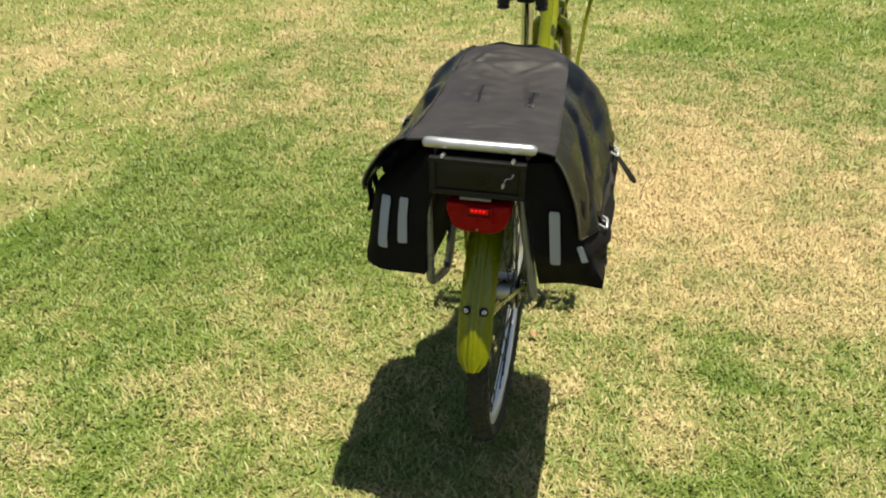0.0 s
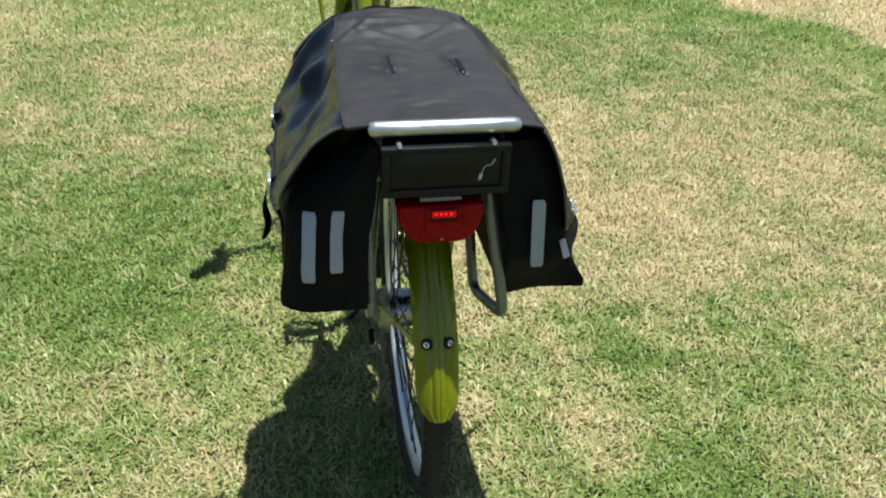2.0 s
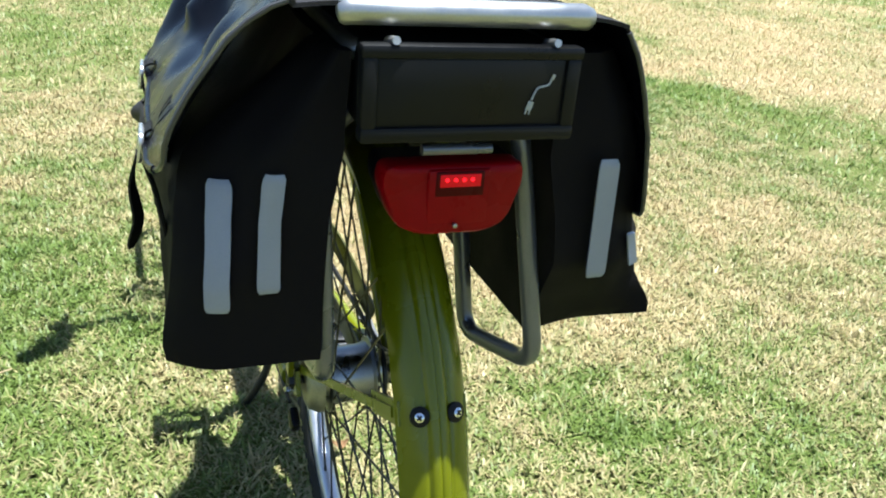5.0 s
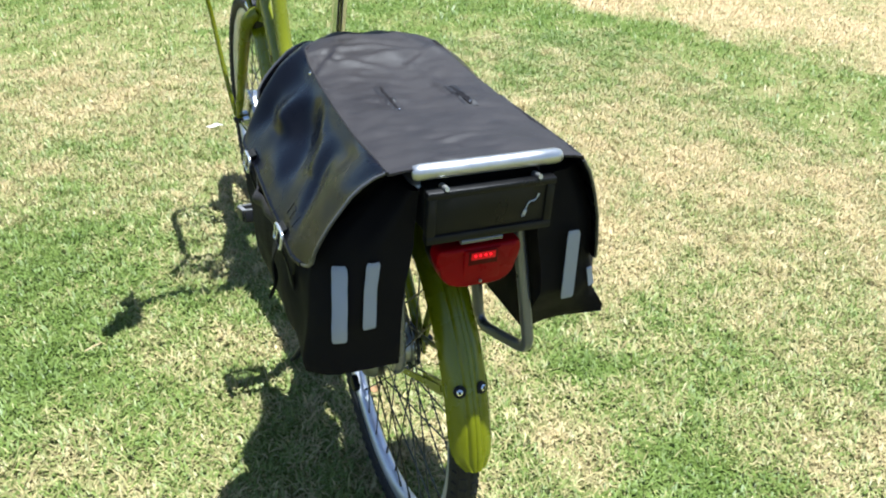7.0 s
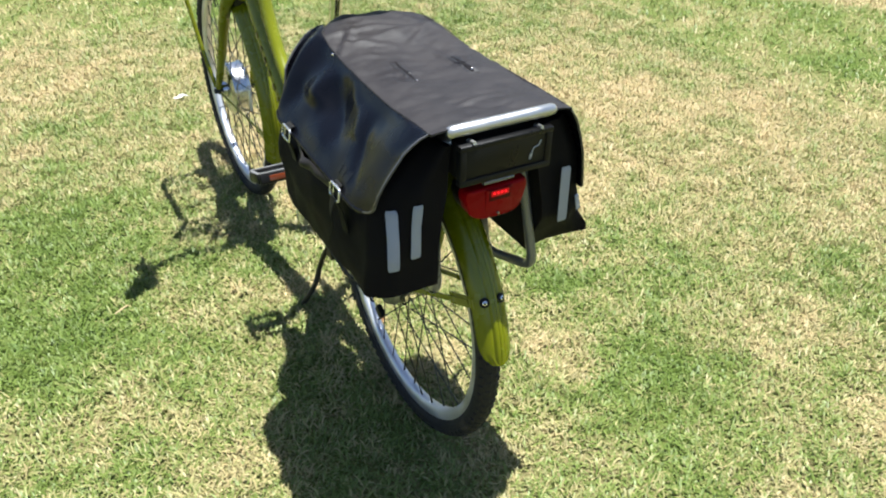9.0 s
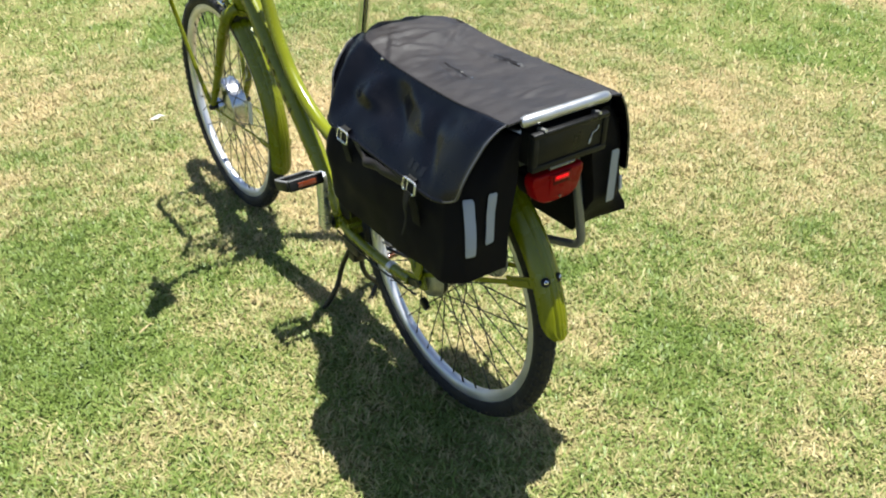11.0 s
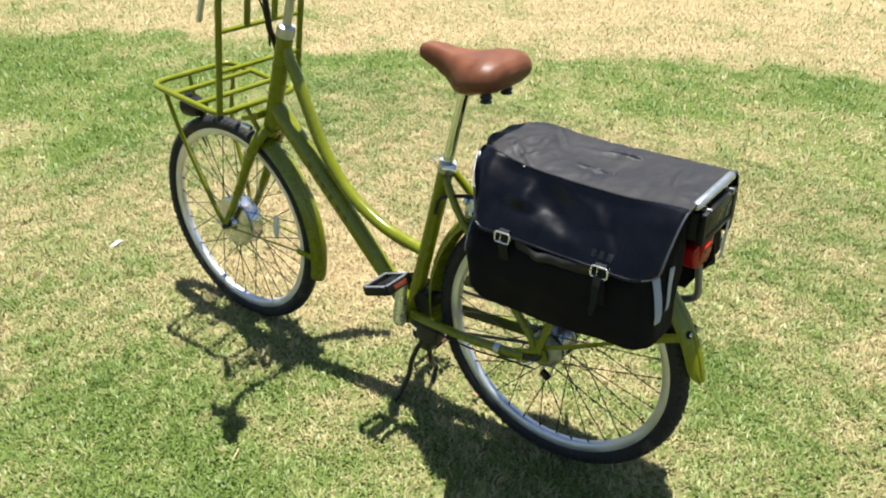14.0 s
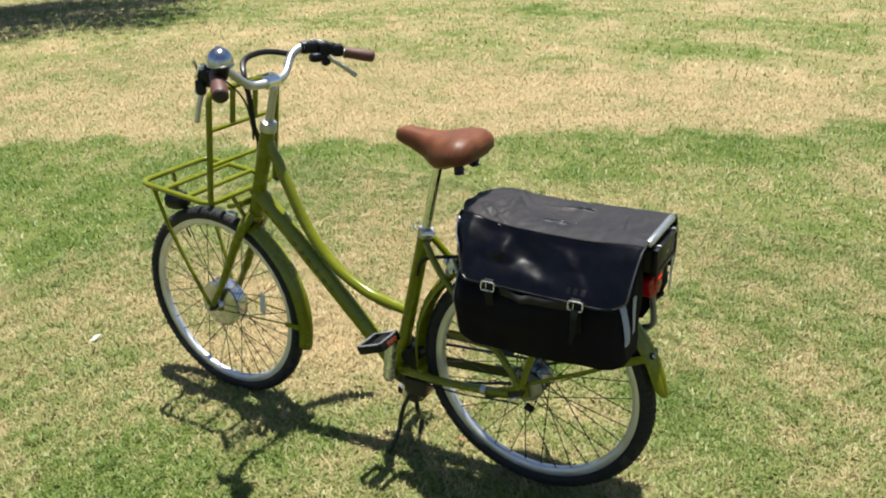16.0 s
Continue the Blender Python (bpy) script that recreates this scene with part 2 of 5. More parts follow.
def tube(bm, pts, r, seg=12, closed=False, flat=(1.0, 1.0), up=None, caps=True):
    """A swept tube; r may be a list; flat squashes the section along its two axes."""
    p = [Vector(q) for q in pts]
    n = len(p)
    rs = r if isinstance(r, (list, tuple)) else [r] * n
    tang = []
    for i in range(n):
        a, b = (p[i - 1], p[(i + 1) % n]) if closed else (p[max(i - 1, 0)], p[min(i + 1, n - 1)])
        tang.append((b - a).normalized())
    nrm = Vector(up) if up else tang[0].orthogonal()
    rings = []
    for i in range(n):
        t = tang[i]
        nrm = (nrm - t * nrm.dot(t))
        nrm = nrm.normalized() if nrm.length > 1e-6 else t.orthogonal().normalized()
        bi = t.cross(nrm)
        rings.append([bm.verts.new(p[i] + rs[i] * (nrm * math.cos(a) * flat[0] + bi * math.sin(a) * flat[1]))
                      for a in (2 * math.pi * k / seg for k in range(seg))])
    for i in range(n if closed else n - 1):
        A, B = rings[i], rings[(i + 1) % n]
        for k in range(seg):
            bm.faces.new((A[k], A[(k + 1) % seg], B[(k + 1) % seg], B[k]))
    if caps and not closed:
        bm.faces.new(rings[0][::-1])
        bm.faces.new(rings[-1])
    return bm


def lathe(bm, prof, centre=(0, 0, 0), seg=32, axis="x"):
    """Turns (along, radius) pairs about an axis through centre."""
    c = Vector(centre)
    def at(a, r, th):
        u, v = r * math.cos(th), r * math.sin(th)
        return c + Vector({"x": (a, u, v), "y": (u, a, v), "z": (u, v, a)}[axis])
    rings = [[bm.verts.new(at(a, max(r, 1e-4), 2 * math.pi * k / seg)) for k in range(seg)] for a, r in prof]
    for A, B in zip(rings, rings[1:]):
        for k in range(seg):
            bm.faces.new((A[k], A[(k + 1) % seg], B[(k + 1) % seg], B[k]))
    bm.faces.new(rings[0][::-1])
    bm.faces.new(rings[-1])
    return bm


def block(bm, centre, size, bevel=0.003, turn=None, segs=2):
    """A box with bevelled edges."""
    t = bmesh.new()
    bmesh.ops.create_cube(t, size=1)
    for v in t.verts:
        v.co = Vector((v.co.x * size[0], v.co.y * size[1], v.co.z * size[2]))
    if bevel:
        bmesh.ops.bevel(t, geom=t.edges[:], offset=bevel, segments=segs, affect="EDGES", profile=0.5)
    m = Matrix.Translation(centre) @ (turn.to_4x4() if turn else Matrix.Identity(4))
    bmesh.ops.transform(t, matrix=m, verts=t.verts[:])
    me = bpy.data.meshes.new("tmp")
    t.to_mesh(me)
    t.free()
    bm.from_mesh(me)
    bpy.data.meshes.remove(me)
    return bm


def sheet(bm, fn, nu, nv, thick, side=None):
    """A cloth: fn(u, v) gives places; it is given a thickness along its normal."""
    P = [[Vector(fn(i / nu, j / nv)) for j in range(nv + 1)] for i in range(nu + 1)]
    N = [[None] * (nv + 1) for _ in range(nu + 1)]
    for i in range(nu + 1):
        for j in range(nv + 1):
            du = P[min(i + 1, nu)][j] - P[max(i - 1, 0)][j]
            dv = P[i][min(j + 1, nv)] - P[i][max(j - 1, 0)]
            q = du.cross(dv)
            N[i][j] = q.normalized() if q.length > 1e-12 else Vector((0, 0, 1))
    top = [[bm.verts.new(P[i][j] + N[i][j] * thick / 2) for j in range(nv + 1)] for i in range(nu + 1)]
    bot = [[bm.verts.new(P[i][j] - N[i][j] * thick / 2) for j in range(nv + 1)] for i in range(nu + 1)]
    for i in range(nu):
        for j in range(nv):
            bm.faces.new((top[i][j], top[i + 1][j], top[i + 1][j + 1], top[i][j + 1]))
            bm.faces.new((bot[i][j], bot[i][j + 1], bot[i + 1][j + 1], bot[i + 1][j]))
    for i in range(nu):
        bm.faces.new((top[i][0], bot[i][0], bot[i + 1][0], top[i + 1][0]))
        bm.faces.new((top[i][nv], top[i + 1][nv], bot[i + 1][nv], bot[i][nv]))
    for j in range(nv):
        bm.faces.new((top[0][j], top[0][j + 1], bot[0][j + 1], bot[0][j]))
        bm.faces.new((top[nu][j], bot[nu][j], bot[nu][j + 1], top[nu][j + 1]))
    return bm


def lerp_list(x, xs, ys):
    return float(np.interp(x, xs, ys))


def strip(bm, a, b, width, thick, up):
    """A flat bar from a to b."""
    return tube(bm, [a, b], 1.0, 4, up=up, flat=(thick * 0.7071, width * 0.7071))


def bar(bm, a, b, width, thick, up):
    """A flat rectangular bar from a to b; up is the direction of its thickness."""
    a, b = Vector(a), Vector(b)
    t = (b - a).normalized()
    u = Vector(up)
    u = (u - t * u.dot(t)).normalized()
    s = t.cross(u)
    V = [bm.verts.new(p + s * (i * width / 2) + u * (j * thick / 2)) for p in (a, b) for i, j in ((-1, -1), (1, -1), (1, 1), (-1, 1))]
    for f in ((0, 1, 2, 3), (7, 6, 5, 4), (0, 4, 5, 1), (1, 5, 6, 2), (2, 6, 7, 3), (3, 7, 4, 0)):
        bm.faces.new([V[i] for i in f])
    return bm


# ---- bicycle ----
REAR, FRONT = Vector((0, -0.012, 0.374)), Vector((0, 1.197, 0.352))
TYRE_R, TYRE_W = 0.358, 0.0225
bicycle = tagged(hub_empty("bicycle", (0, 0, 0)), "lime green step-through electric city bicycle standing on its kickstand on grass", "bicycle")

# wheel meshes, made once and shared by both wheels
def tyre_mesh():
    bm = bmesh.new()
    rc = TYRE_R - TYRE_W
    nseg, ns = 144, 14
    rings = []
    for i in range(nseg):
        a = 2 * math.pi * i / nseg
        ring = []
        for k in range(ns + 1):
            th = math.radians(-140 + 280 * k / ns)
            rr = rc + TYRE_W * math.cos(th)
            ring.append(bm.verts.new((TYRE_W * math.sin(th), rr * math.cos(a), rr * math.sin(a))))
        rings.append(ring)
    for i in range(nseg):
        A, B = rings[i], rings[(i + 1) % nseg]
        for k in range(ns):
            bm.faces.new((A[k], A[k + 1], B[k + 1], B[k]))
    return mesh_of(bm, "tyre", RUBBER)


def tread_mesh():
    bm = bmesh.new()
    for i in range(96):
        for j, th in enumerate((-62, -24, 24, 62)):
            a = 2 * math.pi * (i + (0.5 if j in (1, 3) else 0)) / 96
            t = math.radians(th)
            w, l, h = (0.0065, 0.0135, 0.0009) if abs(th) < 40 else (0.0050, 0.0120, 0.0018)
            rr = TYRE_R - TYRE_W
            n2 = Vector((math.sin(t), math.cos(t) * math.cos(a), math.cos(t) * math.sin(a)))
            al = Vector((0, -math.sin(a), math.cos(a)))
            sd = n2.cross(al)
            c = Vector((0, rr * math.cos(a), rr * math.sin(a))) + n2 * TYRE_W
            lo = [bm.verts.new(c - n2 * 0.001 + sd * (x * w) + al * (y * l / 2)) for x, y in ((-1, -1), (1, -1), (1, 1), (-1, 1))]
            hi = [bm.verts.new(c + n2 * h + sd * (x * w * 0.8) + al * (y * l * 0.4)) for x, y in ((-1, -1), (1, -1), (1, 1), (-1, 1))]
            bm.faces.new(hi)
            for k in range(4):
                bm.faces.new((lo[k], lo[(k + 1) % 4], hi[(k + 1) % 4], hi[k]))
    return mesh_of(bm, "tread", RUBBER, False)


def rim_mesh():
    bm = bmesh.new()
    prof = [(-0.0125, 0.322), (-0.0132, 0.320), (-0.0132, 0.308), (-0.0115, 0.300), (-0.006, 0.2955), (0.006, 0.2955),
            (0.0115, 0.300), (0.0132, 0.308), (0.0132, 0.320), (0.0125, 0.322), (0.0105, 0.314), (-0.0105, 0.314)]
    n = 120
    rings = [[bm.verts.new((x, r * math.cos(2 * math.pi * i / n), r * math.sin(2 * math.pi * i / n))) for x, r in prof] for i in range(n)]
    for i in range(n):
        A, B = rings[i], rings[(i + 1) % n]
        for k in range(len(prof)):
            bm.faces.new((A[k], A[(k + 1) % len(prof)], B[(k + 1) % len(prof)], B[k]))
    return mesh_of(bm, "rim", RIMALU)


TYRE, TREAD, RIM = tyre_mesh(), tread_mesh(), rim_mesh()


def bike_wheel(name, centre, flange_r, flange_x, spokes=36):
    w = hub_empty(name, centre, bicycle)
    for nm, me in (("tyre", TYRE), ("rim", RIM), ("tread", TREAD)):
        new(nm, me).parent = w
    # four spoke meshes (two sides, leading and trailing), turned round the hub
    kinds = []
    for side in (-1, 1):
        for lead in (-1, 1):
            bm = bmesh.new()
            a = lead * math.radians(56 if flange_r < 0.06 else 30)
            p = Vector((side * flange_x, flange_r * math.cos(a), flange_r * math.sin(a)))
            q = Vector((side * 0.003, 0.297, 0.0))
            tube(bm, [p, q], 0.0015, 5)
            tube(bm, [q.lerp(p, 0.05), q], 0.0022, 6)
            kinds.append(mesh_of(bm, "spoke", SPOKESTEEL))
    for i in range(spokes):
        s = new("spoke", kinds[i % 4])
        s.parent = w
        s.rotation_euler = (2 * math.pi * (i + 0.5) / spokes, 0, 0)
    return w


rear_wheel = bike_wheel("rear_wheel", REAR, 0.045, 0.030)
rear_wheel.rotation_euler.y = radians(-0.8)
rear_wheel.location.x = 0.006
front_wheel = bike_wheel("front_wheel", FRONT, 0.080, 0.022)
part("hub", lathe(bmesh.new(), [(-0.042, 0.012), (-0.040, 0.030), (-0.032, 0.032), (-0.031, 0.048), (-0.027, 0.048), (-0.025, 0.040),
                                (-0.012, 0.038), (0.014, 0.038), (0.025, 0.040), (0.027, 0.048), (0.031, 0.048), (0.032, 0.026), (0.045, 0.022)]), HUBDARK, rear_wheel, "steel gear hub")
part("hub", lathe(bmesh.new(), [(-0.048, 0.010), (-0.046, 0.020), (-0.034, 0.026), (-0.033, 0.062), (-0.030, 0.076), (-0.026, 0.085), (-0.020, 0.087), (-0.016, 0.083),
                                (0.016, 0.083), (0.020, 0.087), (0.026, 0.085), (0.031, 0.076), (0.034, 0.062), (0.035, 0.026), (0.048, 0.010)], seg=48), HUBSTEEL, front_wheel, "polished aluminium motor hub")
part("axle", lathe(bmesh.new(), [(-0.080, 0.0055), (0.080, 0.0055)], seg=12), BLACKSTEEL, rear_wheel)
part("axle", lathe(bmesh.new(), [(-0.070, 0.0055), (0.070, 0.0055)], seg=12), BLACKSTEEL, front_wheel)
for s in (-1, 1):
    part("axle_nut", lathe(bmesh.new(), [(s * 0.052, 0.0125), (s * 0.058, 0.0125), (s * 0.060, 0.010), (s * 0.070, 0.009), (s * 0.072, 0.006)], seg=6), BLACKSTEEL, front_wheel)
    part("axle_nut", lathe(bmesh.new(), [(s * 0.066, 0.012), (s * 0.071, 0.012), (s * 0.073, 0.009), (s * 0.080, 0.0085), (s * 0.082, 0.005)], seg=6), BLACKSTEEL, rear_wheel)
# valve and a clear spoke reflector on the front wheel
part("valve", tube(bmesh.new(), [(0, 0.140, 0.262), (0, 0.122, 0.228)], 0.003, 8), BLACKSTEEL, front_wheel)
part("spoke_reflector", block(bmesh.new(), (-0.012, -0.196, 0.040), (0.006, 0.022, 0.075), 0.005, Matrix.Rotation(0.12, 3, "X")), CLEARPLASTIC, front_wheel, "clear plastic spoke reflector")
# drum brake on the rear hub's left side
part("brake_drum", lathe(bmesh.new(), [(-0.060, 0.020), (-0.060, 0.034), (-0.057, 0.040), (-0.046, 0.046), (-0.040, 0.047), (-0.038, 0.030)], seg=40), BRAKEALU, rear_wheel, "dull metal drum brake")

# frame
BB = Vector((0, 0.452, 0.287))
SEAT_TOP = Vector((0, 0.329, 0.772))
HEAD_TOP, HEAD_LOW = Vector((0, 0.888, 1.018)), Vector((0, 0.986, 0.728))
part("head_tube", tube(bmesh.new(), [HEAD_LOW, HEAD_TOP], 0.0235, 20), LIME, bicycle)
part("seat_tube", tube(bmesh.new(), [BB, SEAT_TOP], 0.0208, 20), LIME, bicycle)
d_top, d_low = HEAD_LOW + Vector((0, -0.017, 0.0852)), BB + Vector((0, 0.015, 0.012))
part("down_tube", tube(bmesh.new(), [d_top, d_top.lerp(d_low, 0.03), d_top.lerp(d_low, 0.08), d_top.lerp(d_low, 0.4), d_low], [0.0150, 0.0210, 0.0262, 0.0258, 0.0245], 22, flat=(1.0, 1.12), up=(1, 0, 0)), LIME, bicycle)
curve_pts = smooth_path([HEAD_LOW.lerp(HEAD_TOP, 0.93), (0, 0.884, 0.955), (0, 0.861, 0.912), (0, 0.829, 0.834), (0, 0.768, 0.706), (0, 0.680, 0.602), (0, 0.566, 0.535), (0, 0.462, 0.510), (0, 0.395, 0.500)], 6)
part("curved_top_tube", tube(bmesh.new(), curve_pts, [0.011, 0.014, 0.0165] + [0.0178] * (len(curve_pts) - 3), 20), LIME, bicycle)
part("bottom_bracket", lathe(bmesh.new(), [(-0.037, 0.020), (-0.036, 0.0235), (0.036, 0.0235), (0.037, 0.020)], BB, 28), LIME, bicycle)
part("bottom_bracket_cup", lathe(bmesh.new(), [(-0.042, 0.012), (-0.041, 0.0195), (-0.036, 0.0195)], BB, 24), BLACKSTEEL, bicycle)
for s in (-1, 1):
    part("chain_stay", tube(bmesh.new(), smooth_path([(s * 0.022, 0.430, 0.296), (s * 0.040, 0.375, 0.308), (s * 0.056, 0.250, 0.322), (s * 0.062, 0.120, 0.338), (s * 0.064, 0.030, 0.352)], 5), 0.0125, 14, flat=(1.0, 1.0)), LIME, bicycle)
    part("seat_stay", tube(bmesh.new(), smooth_path([(s * 0.020, 0.318, 0.752), (s * 0.042, 0.255, 0.672), (s * 0.056, 0.150, 0.565), (s * 0.062, 0.035, 0.440), (s * 0.064, 0.005, 0.392)], 5), 0.0105, 12), LIME, bicycle)
    bm = bmesh.new()
    bar(bm, (s * 0.064, 0.060, 0.346), (s * 0.064, -0.030, 0.378), 0.034, 0.006, (1, 0, 0))
    bar(bm, (s * 0.0642, 0.012, 0.415), (s * 0.0642, -0.008, 0.362), 0.026, 0.0055, (1, 0, 0))
    part("dropout", bm, LIME, bicycle)
part("stay_band", lathe(bmesh.new(), [(-0.008, 0.0150), (0.008, 0.0150)], (-0.0625, 0.112, 0.339), 18, "y"), SILVER, bicycle, "silver clamp round the chain stay")
part("brake_arm", bar(bmesh.new(), (-0.0685, 0.105, 0.326), (-0.0685, -0.010, 0.366), 0.016, 0.004, (1, 0, 0)), BLACKSTEEL, bicycle)
part("cable_stop", block(bmesh.new(), (-0.070, -0.036, 0.328), (0.014, 0.030, 0.022), 0.006, Matrix.Rotation(0.5, 3, "X")), BLACKPLASTIC, bicycle)
part("cable_end", tube(bmesh.new(), [(-0.071, 0.030, 0.332), (-0.071, 0.012, 0.343), (-0.071, 0.002, 0.350)], [0.0035, 0.0055, 0.0040], 10), CHROME, bicycle, "bright cable end at the brake arm")
part("brake_cable", tube(bmesh.new(), smooth_path([(-0.050, 0.400, 0.288), (-0.060, 0.300, 0.298), (-0.068, 0.180, 0.306), (-0.070, 0.080, 0.322), (-0.070, 0.000, 0.330)], 6), 0.0025, 6), BLACKPLASTIC, bicycle)
part("cross_tube", tube(bmesh.new(), [(-0.050, 0.340, 0.328), (0.050, 0.340, 0.328)], 0.0075, 12), LIME, bicycle)
# printed writing on the down tube: worn dark bars
for s in (-1, 1):
    d0, d1 = Vector((s * 0.0262, 0.935, 0.782)), Vector((s * 0.0262, 0.478, 0.314))
    for i, (f, ln, w) in enumerate(((0.27, 0.022, 0.020), (0.33, 0.016, 0.020), (0.38, 0.020, 0.018), (0.44, 0.018, 0.020), (0.50, 0.022, 0.018), (0.555, 0.014, 0.020))):
        c, t = d0.lerp(d1, f), (d1 - d0).normalized()
        part("lettering_bar", bar(bmesh.new(), c - t * ln * 0.35, c + t * ln * 0.35, w * 0.75, 0.003, (1, 0, 0)), DARKINK, bicycle, "dark printed bar on the tube", smooth=False)

part("tube_decal", bar(bmesh.new(), (-0.0122, 0.515, 0.5085), (-0.0122, 0.462, 0.4965), 0.013, 0.005, (-1, 0, -1)), DARKINK, bicycle, "dark printed patch under the curved tube", smooth=False)

# seat post, clamp, saddle
post_dir = (SEAT_TOP - BB).normalized()
part("seat_post", tube(bmesh.new(), [SEAT_TOP - post_dir * 0.02, SEAT_TOP + post_dir * 0.235], 0.0135, 20), CHROME, bicycle, "chrome seat post")
clamp = part("seat_clamp", tube(bmesh.new(), [SEAT_TOP - post_dir * 0.012, SEAT_TOP + post_dir * 0.014], 0.0225, 24), SILVER, bicycle)
part("quick_release_lever", tube(bmesh.new(), smooth_path([(-0.024, 0.322, 0.778), (-0.030, 0.296, 0.786), (-0.026, 0.280, 0.784)], 5), 0.0062, 10, flat=(1, 0.6)), CHROME, clamp)
part("quick_release_nut", tube(bmesh.new(), smooth_path([(-0.022, 0.345, 0.784), (-0.020, 0.358, 0.792), (0.0, 0.362, 0.794), (0.018, 0.350, 0.786)], 4), 0.0016, 8), CHROME, clamp)


def saddle_shape():
    bm = bmesh.new()
    ys = [0.403, 0.400, 0.390, 0.370, 0.342, 0.312, 0.282, 0.255, 0.226, 0.198, 0.172, 0.150, 0.138, 0.134]
    hw = [0.006, 0.018, 0.025, 0.029, 0.032, 0.039, 0.055, 0.078, 0.098, 0.108, 0.108, 0.096, 0.070, 0.030]
    zt = [1.052, 1.063, 1.071, 1.076, 1.077, 1.076, 1.076, 1.080, 1.087, 1.094, 1.096, 1.091, 1.080, 1.066]
    zb = [1.042, 1.030, 1.023, 1.017, 1.010, 0.998, 0.983, 0.978, 0.986, 0.999, 1.009, 1.019, 1.033, 1.048]
    n = 28
    fine = 52
    rings = []
    s_in = np.linspace(0, 1, len(ys))
    for i in range(fine + 1):
        u = i / fine
        y, w, a, b = (lerp_list(u, s_in, q) for q in (ys, hw, zt, zb))
        ring = []
        for k in range(n + 1):
            th = math.pi * k / n
            cx, cz = math.cos(th), math.sin(th)
            x = w * math.copysign(abs(cx) ** 0.62, cx)
            z = b + (a - b) * (cz ** 0.55 if cz > 1e-6 else 0.0)
            z -= 0.006 * math.exp(-(x / 0.016) ** 2) * (cz ** 2) * min(1, w / 0.06)
            ring.append((x, y, z + 0.09 * (y - 0.27)))
        rings.append([bm.verts.new(p) for p in ring])
    for A, B in zip(rings, rings[1:]):
        for k in range(n):
            bm.faces.new((A[k], A[k + 1], B[k + 1], B[k]))
        bm.faces.new((A[0], B[0], B[n], A[n]))
    bm.faces.new(rings[0])
    bm.faces.new(rings[-1][::-1])
    for _ in range(3):
        bmesh.ops.smooth_vert(bm, verts=bm.verts[:], factor=0.5, use_axis_x=True, use_axis_y=True, use_axis_z=True)
    return bm


saddle = part("saddle", saddle_shape(), LEATHER, bicycle, "brown leather padded saddle", angle=70)
for s in (-1, 1):
    part("spring", lathe(bmesh.new(), [(-0.014, 0.010), (-0.011, 0.015), (-0.005, 0.012), (0.0, 0.015), (0.007, 0.012), (0.016, 0.015), (0.020, 0.010)], (s * 0.042, 0.186, 0.994), 16, "z"), BLACKSTEEL, saddle)
    part("rail", tube(bmesh.new(), smooth_path([(s * 0.010, 0.365, 1.034), (s * 0.016, 0.310, 1.010), (s * 0.020, 0.230, 0.994), (s * 0.045, 0.182, 1.000)], 5), 0.0038, 8), BLACKSTEEL, saddle)
part("post_clamp", block(bmesh.new(), (0, 0.262, 0.994), (0.044, 0.045, 0.034), 0.008), BLACKSTEEL, saddle)

# silver bridge plate between the seat stays, with the battery cable
bm = bmesh.new()
block(bm, (0, 0.236, 0.680), (0.060, 0.036, 0.026), 0.008, Matrix.Rotation(-0.7, 3, "X"))
block(bm, (-0.033, 0.226, 0.700), (0.014, 0.034, 0.048), 0.006, Matrix.Rotation(-0.35, 3, "X"))
bridge = part("bridge_plate", bm, RIMALU, bicycle, "silver plate between the seat stays")
for y, z in ((0.236, 0.716), (0.218, 0.690)):
    part("bridge_bolt", tube(bmesh.new(), [(-0.038, y, z), (-0.048, y, z), (-0.051, y, z)], [0.0085, 0.0085, 0.0055], 14), CHROME, bridge)
part("battery_cable", tube(bmesh.new(), smooth_path([(-0.018, 0.352, 0.640), (-0.026, 0.330, 0.690), (-0.030, 0.280, 0.715), (-0.034, 0.200, 0.735), (-0.040, 0.120, 0.760)], 6), 0.0055, 8), BLACKPLASTIC, bicycle, "black battery cable")

part("pedal_sensor", lathe(bmesh.new(), [(-0.030, 0.010), (-0.029, 0.030), (0.028, 0.030), (0.030, 0.010)], (0.0, 0.392, 0.352), 20), BLACKPLASTIC, bicycle, "black plastic sensor housing")

# cranks, pedals, chain
def crank(s, tip):
    tip = Vector(tip)
    base = BB + Vector((s * 0.058, 0, 0))
    c = part("crank", tube(bmesh.new(), [base + (base - tip) * 0.08, base, base.lerp(tip, 0.5), tip, tip + (tip - base) * 0.05], [0.014, 0.0185, 0.0155, 0.0150, 0.012], 14, flat=(0.95, 1.15), up=(1, 0, 0)), BUCKLE, bicycle, "silver crank arm")
    part("crank_bolt", lathe(bmesh.new(), [(s * 0.008, 0.011), (s * 0.014, 0.011), (s * 0.016, 0.007)], base, 20), BLACKPLASTIC, c)
    return c


